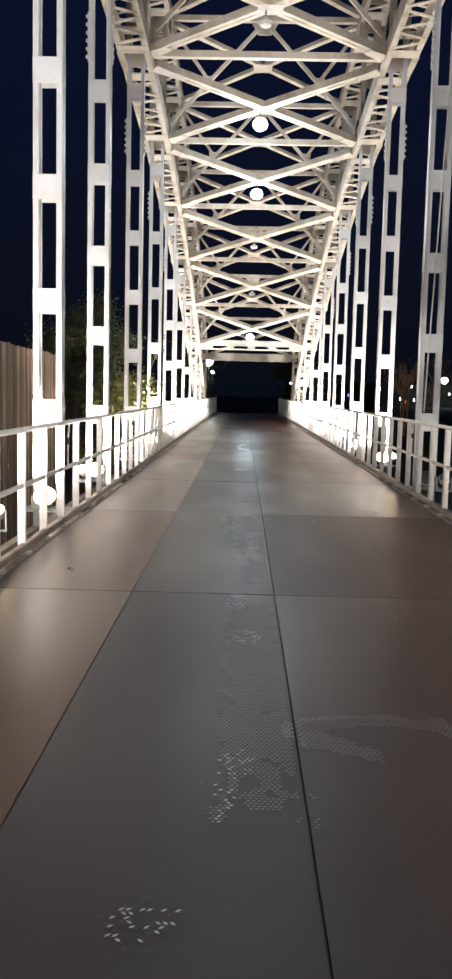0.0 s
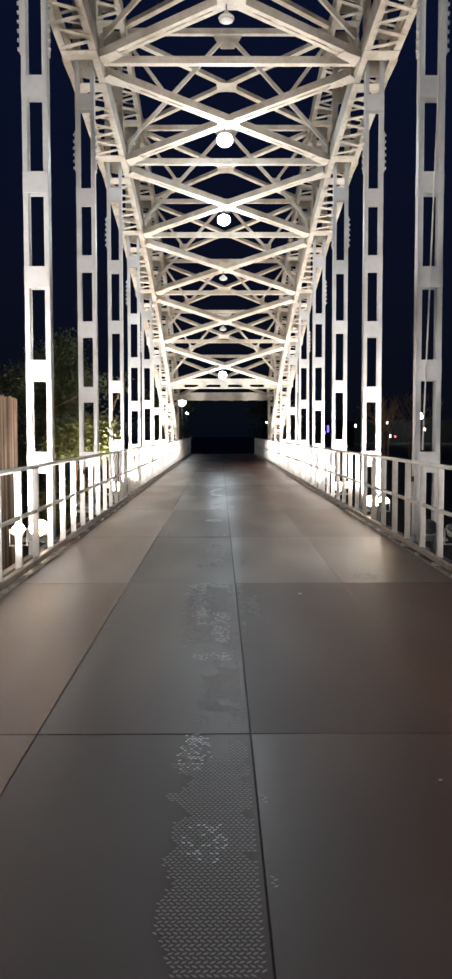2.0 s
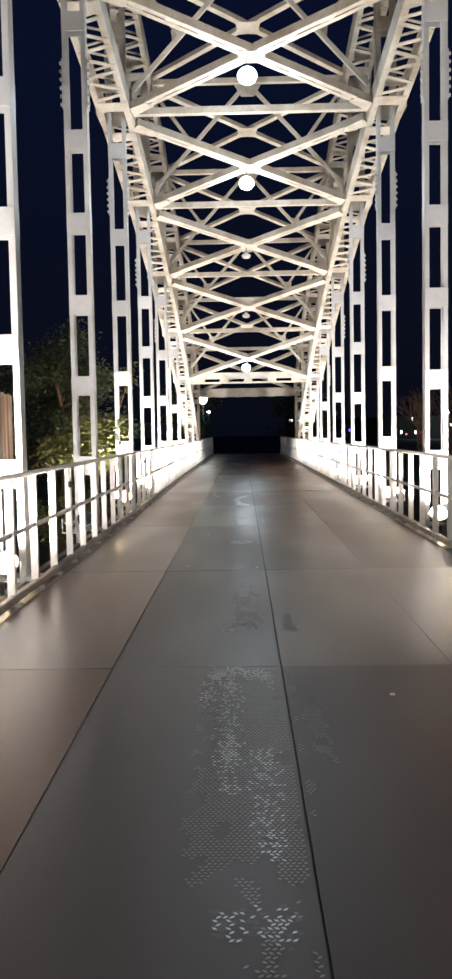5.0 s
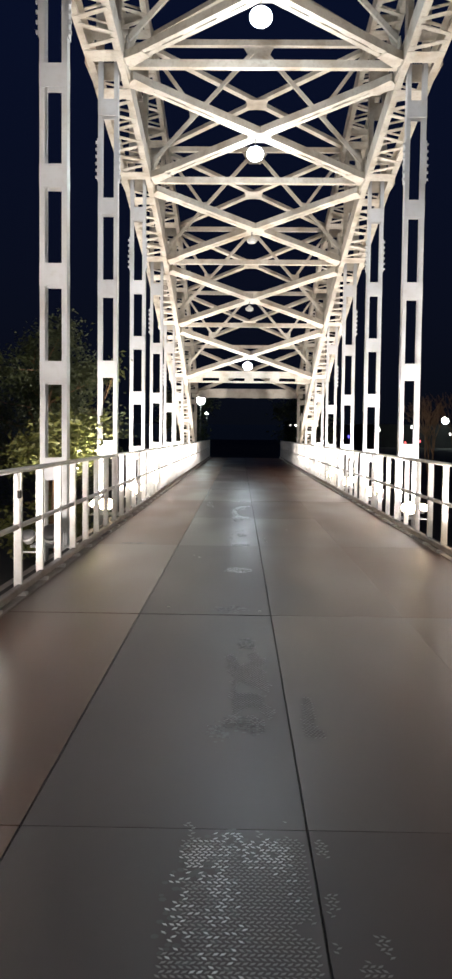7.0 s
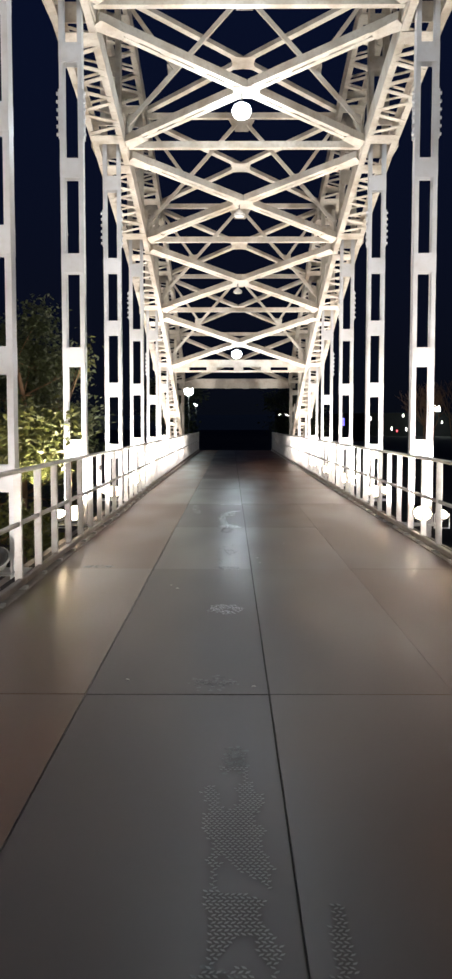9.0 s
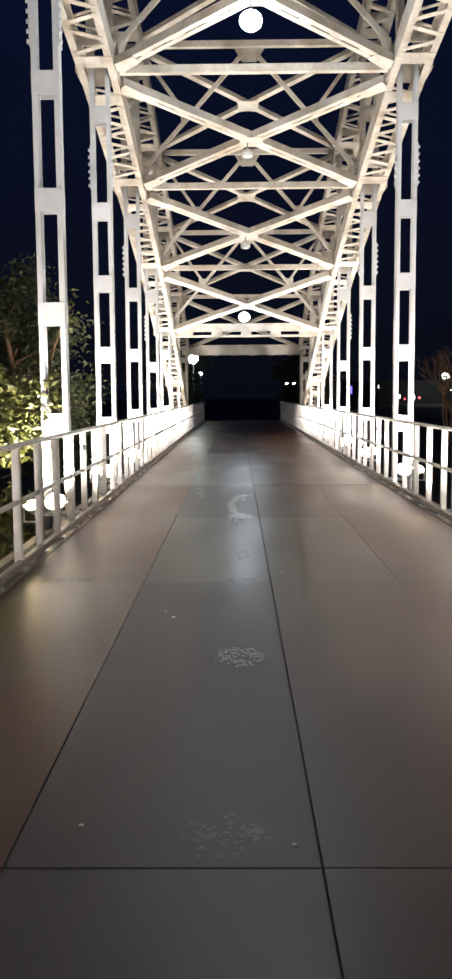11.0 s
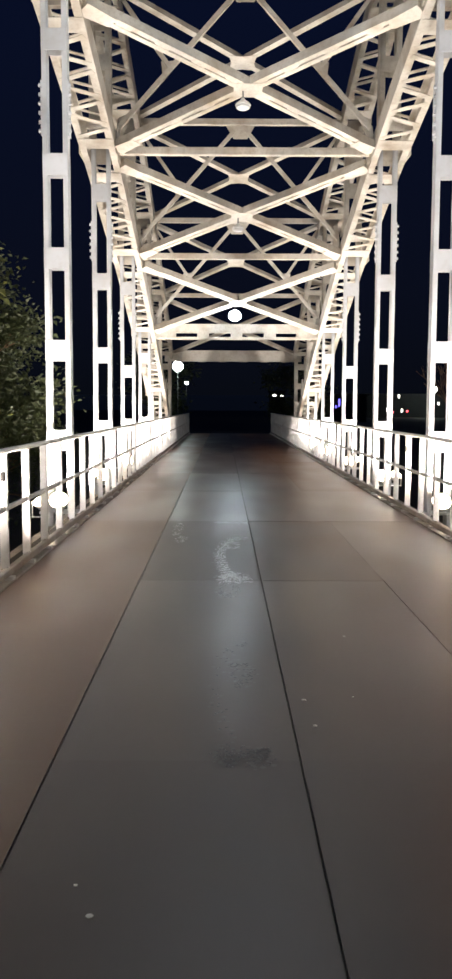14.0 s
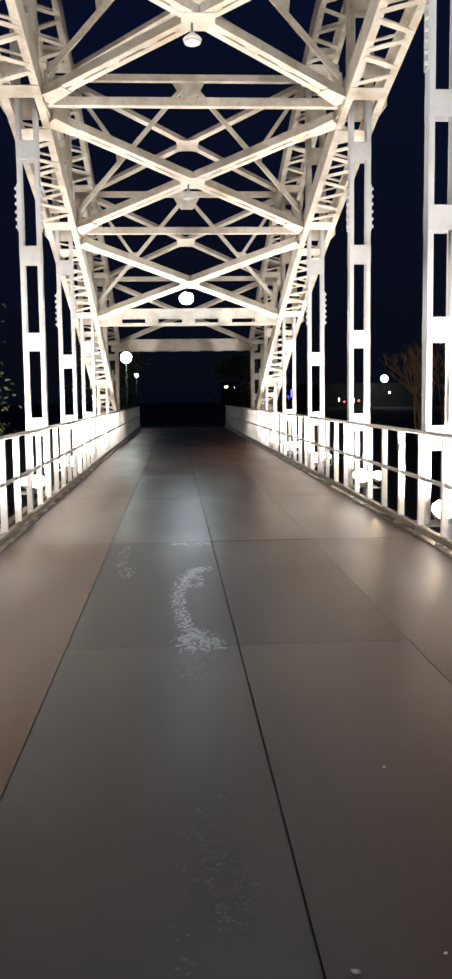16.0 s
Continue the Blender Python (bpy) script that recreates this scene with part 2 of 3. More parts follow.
# ---- ground ----
bm = bmesh.new()
bmesh.ops.create_grid(bm, x_segments=60, y_segments=60, size=1.0)
for v in bm.verts:
    v.co.x, v.co.y = v.co.x * abs(v.co.x) * 1500, v.co.y * abs(v.co.y) * 1500 + 20
    bank = max(0.0, min(1.0, (v.co.y - 50) / 14)) if abs(v.co.x) < 400 else 1
    v.co.z = -3.2 + 2.95 * bank + 0.25 * noise.noise(v.co * 0.13)
    if v.co.y > 75:
        v.co.z -= min(2.0, (v.co.y - 75) * 0.03)
tagged(part("ground", bm, GROUND, smooth=True), "dark earthen river bank under the bridge", "ground", kind="structure")

# ---- deck ----
deck = thing("deck", 0, 0, 0, "grey-brown chequered steel plate deck of the footbridge", "deck", kind="structure")
bm = bmesh.new()
add_box(bm, Matrix.Translation((0, (DECK_END + DECK_START) / 2, -0.19)), 5.0, DECK_END - DECK_START, 0.34)
part("deck_slab", bm, UNDER, deck)
for s in (-1, 1):
    bm = bmesh.new()
    add_box(bm, Matrix.Translation((s * 2.215, (DECK_END + DECK_START) / 2, -0.002)), 0.08, DECK_END - DECK_START, 0.02, 0.004)
    part("kerb", bm, KERB, deck, "rusty painted steel kerb strip")
    bm = bmesh.new()
    add_box(bm, Matrix.Translation((s * 2.62, (DECK_END + DECK_START) / 2, -0.45)), 0.5, DECK_END - DECK_START, 0.5, 0.01)
    part("edge_girder", bm, KERB, deck)

# ---- arches: two trussed ribs, one on each side ----
LACE = 7


def chord(rib, side, z_of, name, lo, hi):
    """One laced chord, panel by panel."""
    for k in range(lo, hi):
        a, b = Vector((side * CX, sy(k), z_of(k))), Vector((side * CX, sy(k + 1), z_of(k + 1)))
        d = (b - a).normalized()
        nrm = Vector((1, 0, 0)).cross(d)
        if nrm.z < 0:
            nrm = -nrm
        for s in (-1, 1):
            off = Vector((s * (CW / 2), 0, 0))
            channel(name, a + off, b + off, 0.12, CD, -s, WHITE, rib, 0.022, nrm)
        length = (b - a).length
        for level in (-1, 1):
            base = nrm * level * (CD / 2 + 0.004)
            for c, w in ((0.62, 0.34), (length - 0.62, 0.34)):
                m = a + d * c + base
                bar("tie_plate", m - d * w / 2, m + d * w / 2, CW - 0.02, 0.014, WHITE, rib, nrm)
            s0, s1 = 0.79, length - 0.79
            for i in range(LACE):
                t0, t1 = s0 + (s1 - s0) * (i + 0.2) / LACE, s0 + (s1 - s0) * (i + 0.8) / LACE
                sg = 1 if (i % 2 == 0) == (level < 0) else -1
                q0 = a + d * t0 + base + Vector((sg * (CW / 2 - 0.05), 0, 0))
                q1 = a + d * t1 + base + Vector((-sg * (CW / 2 - 0.05), 0, 0))
                bar("lacing_bar", q0, q1, 0.098 if level < 0 else 0.07, 0.012, WHITE, rib, nrm)
        # diaphragm at the node
        bar("diaphragm", a + Vector((-CW / 2 + 0.03, 0.32, 0)), a + Vector((CW / 2 - 0.03, 0.32, 0)), 0.02, CD - 0.05, WHITE, rib)


def laced_post(parent, x, y, z0, z1, mat, width, leg, depth, heights, tall, name="leg", plate_name="batten_plate"):
    """Two legs joined by flat batten plates on both faces; the plates' top edges lie at the given heights."""
    for s in (-1, 1):
        channel(name, (x + s * (width / 2), y, z0), (x + s * (width / 2), y, z1), leg, depth, s, mat, parent, 0.018, (0, 1, 0))
    for h in heights:
        for f in (-1, 1):
            yy = y + f * (depth / 2 + 0.008)
            bar(plate_name, (x, yy, h - tall), (x, yy, h), width, 0.012, mat, parent, (0, 1, 0))


for side in (-1, 1):
    rib = thing("arch_rib", side * CX, sy(K_HI), 0, "cream-painted riveted steel truss arch with laced chords", "bridge arch", "arch ribs")
    chord(rib, side, zl, "lower_chord", K_LO, K_HI)
    chord(rib, side, zu, "upper_chord", K_LO, K_HI)
    for k in range(K_LO + 1, K_HI):
        a, b = zl(k) + CD / 2 - 0.05, zu(k) - CD / 2 + 0.05
        hs = [a + 0.75 + 0.8 * i for i in range(int((b - a - 0.9) / 0.8) + 1)]
        laced_post(rib, side * CX, sy(k), a, b, WHITE, 0.40, 0.10, 0.26, hs, 0.28, "web_post", "post_batten")
        for s in (-1, 1):
            xx = side * CX + s * (CW / 2 + 0.017)
            for z, up in ((zl(k), 1), (zu(k), -1)):
                plate("gusset", [(xx, sy(k) - 0.45, z - 0.16), (xx, sy(k) + 0.45, z - 0.16), (xx, sy(k) + 0.42, z + 0.12), (xx, sy(k) + 0.2, z + up * 0.42), (xx, sy(k) - 0.2, z + up * 0.42), (xx, sy(k) - 0.42, z + 0.12)] if up > 0 else
                      [(xx, sy(k) - 0.45, z + 0.16), (xx, sy(k) + 0.45, z + 0.16), (xx, sy(k) + 0.42, z - 0.12), (xx, sy(k) + 0.2, z - 0.42), (xx, sy(k) - 0.2, z - 0.42), (xx, sy(k) - 0.42, z - 0.12)], (1, 0, 0), 0.016, WHITE, rib)
    for k in (K_LO, K_HI):
        hs = [0.9 + 0.75 * i for i in range(4)]
        laced_post(rib, side * CX, sy(k), -0.3, zu(k), WHITE, 0.5, 0.12, 0.34, hs, 0.22, "portal_post", "post_batten")

# ---- bracing between the two arches ----
IN = CX - CW / 2 - 0.01


def wind_bracing(k):
    """The lower cross of one panel: one long diagonal, two halves, and a plate in the middle."""
    x = thing("wind_bracing", 0, sy(k + 0.5), (zl(k) + zl(k + 1)) / 2, "cream steel cross bracing of paired angles between arches", "bridge bracing", "lower wind bracing")
    z0, z1 = zl(k) - 0.06, zl(k + 1) - 0.06
    y0, y1 = sy(k) + 0.30, sy(k + 1) - 0.30
    zz = lambda y: z0 + (z1 - z0) * (y - sy(k)) / BAY
    a, b, c, d = Vector((-IN, y0, zz(y0))), Vector((IN, y1, zz(y1))), Vector((IN, y0, zz(y0))), Vector((-IN, y1, zz(y1)))
    mid = (a + b) / 2
    nrm = (b - a).cross(d - c).normalized()
    nrm = nrm if nrm.z > 0 else -nrm
    double_bar(a, b, 0.21, 0.15, WHITE, x, up=nrm)
    for e in (c, d):
        dd = (e - mid).normalized()
        double_bar(mid + dd * 0.12, e, 0.21, 0.145, WHITE, x, up=nrm)
    dn = nrm * -0.085
    u, v = (b - a).normalized(), (d - c).normalized()
    plate("centre_gusset", [mid + dn + u * 0.30, mid + dn + v * 0.30, mid + dn - u * 0.30, mid + dn - v * 0.30], nrm, 0.014, WHITE, x)
    for e in (a, b, c, d):
        dd = (mid - e).normalized()
        w = nrm.cross(dd) * 0.15
        plate("end_gusset", [e + dn - w, e + dn + w, e + dn + dd * 0.5 + w * 0.7, e + dn + dd * 0.5 - w * 0.7], nrm, 0.014, WHITE, x)


def top_bracing(k):
    x = thing("top_bracing", 0, sy(k + 0.5), (zu(k) + zu(k + 1)) / 2, "cream steel cross bracing high between the upper chords", "bridge bracing", "upper wind bracing")
    y0, y1 = sy(k) + 0.25, sy(k + 1) - 0.25
    zz = lambda y: zu(k) + (zu(k + 1) - zu(k)) * (y - sy(k)) / BAY
    a, b, c, d = Vector((-IN, y0, zz(y0))), Vector((IN, y1, zz(y1))), Vector((IN, y0, zz(y0))), Vector((-IN, y1, zz(y1)))
    mid = (a + b) / 2
    nrm = (b - a).cross(d - c).normalized()
    nrm = nrm if nrm.z > 0 else -nrm
    bar("diagonal", a, b, 0.13, 0.11, WHITE, x, nrm)
    for e in (c, d):
        dd = (e - mid).normalized()
        bar("half_diagonal", mid + dd * 0.08, e, 0.13, 0.108, WHITE, x, nrm)
    u, v = (b - a).normalized(), (d - c).normalized()
    dn = nrm * -0.064
    p = [mid + dn + u * 0.38, mid + dn + u * 0.16 + v * 0.16, mid + dn + v * 0.38, mid + dn - u * 0.16 + v * 0.16, mid + dn - u * 0.38, mid + dn - u * 0.16 - v * 0.16, mid + dn - v * 0.38, mid + dn + u * 0.16 - v * 0.16]
    plate("centre_gusset", p, nrm, 0.014, WHITE, x)


def sway_frame(k):
    """Struts across at both chords, a rafter pair from the upper strut's middle, and knees."""
    x = thing("sway_frame", 0, sy(k), zu(k), "cream steel sway frame with rafter braces across the bridge", "bridge bracing", "sway frames")
    y = sy(k)
    if -7 < k < 6:
        bar("lower_strut", (-IN, y, zl(k)), (IN, y, zl(k)), 0.14, 0.13, WHITE, x)
    bar("upper_strut", (-IN, y, zu(k)), (IN, y, zu(k)), 0.13, 0.13, WHITE, x)
    if -8 < k < 7:
        top, h = zu(k) - 0.08, zu(k) - zl(k)
        plate("apex_gusset", [(-0.34, y, top), (0.34, y, top), (0.16, y, top - 0.3), (-0.16, y, top - 0.3)], (0, 1, 0), 0.016, WHITE, x)
        for s in (-1, 1):
            a, b = Vector((s * 0.14, y, top - 0.12)), Vector((s * IN, y, zl(k) + 0.42))
            bar("rafter_brace", a, b, 0.085, 0.085, WHITE, x, (0, 1, 0))
            q = a + (b - a) * 0.56
            bar("knee_brace", q, (s * IN, y, top - 0.15), 0.075, 0.075, WHITE, x, (0, 1, 0))
            d = (b - a).normalized()
            plate("knee_gusset", [q - d * 0.22 + Vector((0, 0.05, 0)), q + d * 0.22 + Vector((0, 0.05, 0)), q + Vector((s * 0.18, 0.05, 0.14))], (0, 1, 0), 0.012, WHITE, x)
            plate("foot_gusset", [b + Vector((0, 0.05, -0.25)), b + Vector((0, 0.05, 0.2)), b - d * 0.4 + Vector((0, 0.05, 0))], (0, 1, 0), 0.012, WHITE, x)


for k in range(K_LO, K_HI):
    top_bracing(k)
    if -7 <= k < 6:
        wind_bracing(k)
for k in range(K_LO + 1, K_HI):
    sway_frame(k)


def portal_beam(k):
    """The deep lowest strut: two built-up faces, each with a row of long slots along its lower edge."""
    x = thing("portal_beam", 0, sy(k), zl(k), "deep white steel portal beam with a row of long slots", "bridge beam", "portal beams")
    y, z = sy(k), zl(k)
    for s in (-1, 1):
        yy = y + s * 0.17
        bar("face_plate", (-IN, yy, z + 0.085), (IN, yy, z + 0.085), 0.05, 0.22, WHITE, x)
        bar("lower_flange", (-IN, yy, z - 0.185), (IN, yy, z - 0.185), 0.09, 0.05, WHITE, x)
        edges = [-IN, -1.77, -1.14, -0.80, -0.17, 0.17, 0.80, 1.14, 1.77, IN]
        for a, b in zip(edges[::2], edges[1::2]):
            bar("batten_plate", (a, yy, z - 0.0925), (b, yy, z - 0.0925), 0.036, 0.134, WHITE, x)
    bar("cover_plate", (-IN, y, z + 0.203), (IN, y, z + 0.203), 0.42, 0.014, WHITE, x)


def end_portal(k):
    x = thing("end_portal", 0, sy(k), zu(k), "deep cream steel portal beam at the arch end", "bridge beam", "portal beams")
    for s in (-1, 1):
        channel("beam_channel", (-CX, sy(k) + s * 0.16, zu(k)), (CX, sy(k) + s * 0.16, zu(k)), 0.12, 0.42, s, WHITE, x, 0.02)
    for i in range(6):
        c = -IN + 0.3 + (2 * IN - 0.6) * i / 5
        bar("batten_plate", (c - 0.15, sy(k), zu(k) - 0.22), (c + 0.15, sy(k), zu(k) - 0.22), 0.36, 0.014, WHITE, x)


for k in (-7, 6):
    portal_beam(k)
for k in (K_LO, K_HI):
    end_portal(k)

# ---- hangers ----
BOLTS = []
HW = 0.345
BATTENS = {-1: (1.35, 1.317), 0: (1.22, 1.265), 1: (1.13, 1.22), 2: (1.315, 1.417), 3: (1.155, 1.255), 4: (1.22, 1.38)}   # lowest top edge and pitch


def bolt_mesh():
    if not BOLTS:
        bm = bmesh.new()
        bmesh.ops.create_cone(bm, cap_ends=True, segments=6, radius1=0.028, radius2=0.025, depth=0.04)
        me = bpy.data.meshes.new("bolt")
        bm.to_mesh(me)
        bm.free()
        me.materials.append(HANGER)
        BOLTS.append(me)
    return BOLTS[0]


def hanger(side, k):
    x, y = side * CX, sy(k) + (0.85 if k == -1 else 0.0)
    h = thing("hanger", x, y, 0, "white-painted steel hanger of two legs with batten plates", "bridge hanger", "hangers")
    top = zl(k) + 0.1
    hs, (z, step) = [], BATTENS.get(k, (1.18, 1.29))
    while z < top - 1.75:
        hs.append(z)
        z += step
    if top > 3.2:
        hs.append(top - 0.72)
    laced_post(h, x, y, -0.35, top, HANGER, HW, 0.068, 0.18, hs, 0.285)
    if top > 4.2:
        # bolted splice below the chord
        zc = top - 1.75
        for s in (-1, 1):
            xx = x + s * (HW / 2 + 0.010)
            splice = bar("splice_plate", (xx, y, zc - 0.36), (xx, y, zc + 0.36), 0.016, 0.17, HANGER, h, (0, 1, 0))
            for i in range(6):
                b = new("bolt", bolt_mesh())
                b.matrix_basis = Matrix.Translation((xx + s * 0.018, y - 0.055, zc - 0.30 + 0.12 * i)) @ pose(0, 0, 0, 0, 90, 0)
                under(b, splice)
    bar("foot_plate", (x, y - 0.17, 0.0), (x, y + 0.17, 0.0), 0.56, 0.03, HANGER, h)
    return h


for k in range(-8, 8):
    for side in (-1, 1):
        if zl(k) > 1.6:
            hanger(side, k)

# ---- railings ----
POST_GAP, RAIL_Z, RAIL_X = 0.84, 1.135, 2.25


def pipe(bm, p0, p1, r, n=10):
    m, length = frame_at(p0, p1)
    bmesh.ops.create_cone(bm, cap_ends=True, segments=n, radius1=r, radius2=r, depth=length, matrix=m @ pose(0, 0, 0, 90, 0, 0))


for side, first in ((-1, 7.10), (1, 10.38)):
    rail = thing("railing", side * RAIL_X, DECK_END, 0, "white-painted steel railing with top and middle rail", "railing", "railings")
    bm = bmesh.new()
    add_box(bm, Matrix.Translation((side * RAIL_X, (DECK_END + DECK_START) / 2, RAIL_Z - 0.02)), 0.052, DECK_END - DECK_START, 0.045, 0.014)
    part("top_rail", bm, RAIL, rail)
    bm = bmesh.new()
    add_box(bm, Matrix.Translation((side * (RAIL_X + 0.0), (DECK_END + DECK_START) / 2, 0.62)), 0.03, DECK_END - DECK_START, 0.045, 0.008)
    part("middle_rail", bm, RAIL, rail)
    bm = bmesh.new()
    add_box(bm, Matrix.Translation((side * (RAIL_X - 0.015), (DECK_END + DECK_START) / 2, 0.072)), 0.06, DECK_END - DECK_START, 0.072, 0.010)
    part("bottom_rail", bm, KERB, rail)
    n0 = int((DECK_START + 0.3 - first) / POST_GAP)
    n1 = int((DECK_END - 0.1 - first) / POST_GAP)
    for i in range(n0, n1 + 1):
        y = first + POST_GAP * i
        bar("post", (side * (RAIL_X + 0.005), y, 0.0), (side * (RAIL_X + 0.005), y, RAIL_Z - 0.04), 0.07, 0.045, RAIL, rail, (0, 1, 0))
        bar("foot_cleat", (side * (RAIL_X - 0.03), y - 0.045, 0.022), (side * (RAIL_X - 0.03), y + 0.045, 0.022), 0.085, 0.028, RAIL, rail)

# ---- floodlights at the hangers' feet, with their lamps ----


def spot(name, at, aim, watts, rgb, angle, blend, radius):
    d = bpy.data.lights.new(name, "SPOT")
    d.energy, d.color, d.spot_size, d.spot_blend, d.shadow_soft_size = watts, rgb, radians(angle), blend, radius
    ob = new(name, d)
    ob.matrix_basis = look(at, aim)
    return ob


def floodlight(x, y, z, tilt, turn, lit, size=1.0):
    f = thing("floodlight", x, y, z, "pale metal floodlight with glowing warm glass aimed upward" if lit else "pale metal floodlight, unlit, aimed upward", "floodlight", "floodlights")
    m = pose(x, y, z, tilt, 0, turn) @ Matrix.Diagonal((size, size, size, 1))
    bm = bmesh.new()
    lathe(bm, [(0.03, -0.13), (0.07, -0.11), (0.105, -0.03), (0.125, 0.0), (0.115, 0.012)], m, 16)
    part("housing", bm, LAMP_CAP, f, smooth=True)
    bm = bmesh.new()
    bmesh.ops.create_uvsphere(bm, u_segments=16, v_segments=8, radius=1.0, matrix=m @ Matrix.Translation((0, 0, 0.012)) @ Matrix.Diagonal((0.11, 0.11, 0.06, 1)))
    part("glass", bm, FLOOD_GLASS if lit else GALV, f, "glowing warm glass" if lit else "dark unlit glass", True)
    bm = bmesh.new()
    for s in (-1, 1):
        add_box(bm, Matrix.Translation((x + s * 0.135 * size, y, z - 0.08)), 0.01, 0.03, 0.19)
    add_box(bm, Matrix.Translation((x, y, z - 0.18)), 0.29 * size, 0.04, 0.014)
    part("bracket", bm, LAMP_CAP, f)
    return f


# lamps with aged, weaker bulbs, and three pairs that are out
WEAK = {(-1, 7): 0.35, (1, 7): 0.35}
DEAD = {(1, -1), (1, 0), (-1, 1)}
for k in range(-7, 8):
    for side in (-1, 1):
        if zl(k) < 1.6:
            continue
        x, y, dim = side * 2.66, sy(k) - 0.30 + (0.85 if k == -1 else 0.0), WEAK.get((side, k), 1.0)
        bar_y, lit = sy(k) - 1.70, (side, k) not in DEAD
        floodlight(x, y, 0.19, 48, 0, lit, 1.15)
        floodlight(side * 2.62, bar_y, 0.32, 35, side * 15, lit, 0.75)
        if lit:
            spot("flood_lamp", (x, y - 0.05, 0.40), (x - side * 0.10, y + 1.3, 4.0), FLOOD_W * dim, FLOOD_RGB, 172, 0.4, 0.03)
            spot("flood_lamp", (side * 2.62, bar_y, 0.54), (side * 2.2, bar_y + 2.2, 4.4), MID_W * dim, FLOOD_RGB, 150, 1.0, 0.03)

# ---- pendant lamps under the bracing ----
LIT = {-3, -2, 1, 2, 5}
for k in range(-6, 6):
    lit = k in LIT
    y, z = sy(k + 0.5), (zl(k) + zl(k + 1)) / 2 - (0.04 if lit else -0.02)
    lamp = thing("pendant_lamp", -0.08, y, z, "lit white globe lamp hanging from the bracing" if lit else "unlit enamelled lamp hanging from the bracing", "lamp", "pendant lamps")
    bm = bmesh.new()
    pipe(bm, (-0.08, y, z), (-0.08, y, z - 0.30), 0.012)
    part("rod", bm, GALV, lamp)
    bm = bmesh.new()
    lathe(bm, [(0.025, 0.0), (0.04, -0.03), (0.11, -0.08), (0.13, -0.11), (0.125, -0.115)], Matrix.Translation((-0.08, y, z - 0.28)))
    part("cap", bm, LAMP_CAP, lamp, smooth=True)
    bm = bmesh.new()
    bmesh.ops.create_uvsphere(bm, u_segments=20, v_segments=12, radius=0.17 if lit else 0.115, matrix=Matrix.Translation((-0.08, y, z - 0.42)) @ Matrix.Diagonal((1, 1, 0.85 if lit else 0.4, 1)))
    part("globe", bm, BULB_LIT if lit else LAMP_CAP, lamp, "glowing cool white globe" if lit else "dull unlit glass", True)
    if lit:
        d = bpy.data.lights.new("pendant_bulb", "POINT")
        d.energy, d.color, d.shadow_soft_size = PENDANT_W, PENDANT_RGB, 0.06
        new("pendant_bulb", d).matrix_basis = pose(-0.08, y, z - 0.92)

# ---- beyond the bridge ----


def street_lamp(x, y, z, r, label):
    s = thing("street_lamp", x, y, -0.4, label, "street lamp")
    bm = bmesh.new()
    lathe(bm, [(0.06, -0.5), (0.035, 0.3), (0.022, z - r)], Matrix.Translation((x, y, 0)), 12)
    part("pole", bm, POLE, s, smooth=True)
    bm = bmesh.new()
    bmesh.ops.create_uvsphere(bm, u_segments=16, v_segments=10, radius=r, matrix=Matrix.Translation((x, y, z)))
    part("globe", bm, STREET_LIT, s, "glowing white globe", True)


street_lamp(-2.75, 60.6, 3.54, 0.27, "lit white globe street lamp at the bridge end")
street_lamp(-3.6, 92.0, 3.5, 0.16, "small lit street lamp beyond the bridge")


def leaf_mesh_data(centres, size, rnd):
    """Many small folded leaves about the given centres."""
    verts, faces = [], []
    for c in centres:
        q = Euler((rnd.uniform(-1, 1), rnd.uniform(-1, 1), rnd.uniform(0, 6.3))).to_matrix()
        ln = size * rnd.uniform(0.6, 1.3)
        wd = ln * 0.32
        base = len(verts)
        for p in ((0, 0, 0), (wd, ln * 0.45, wd * 0.4), (0, ln, -ln * 0.12), (-wd, ln * 0.45, wd * 0.4)):
            verts.append(tuple(Vector(c) + q @ Vector(p)))
        faces += [(base, base + 1, base + 2), (base, base + 2, base + 3)]
    return verts, faces


def limb(bm, p0, p1, r0, r1, n=7):
    m, length = frame_at(p0, p1)
    bmesh.ops.create_cone(bm, cap_ends=True, segments=n, radius1=r0, radius2=r1, depth=length, matrix=m @ pose(0, 0, 0, -90, 0, 0))


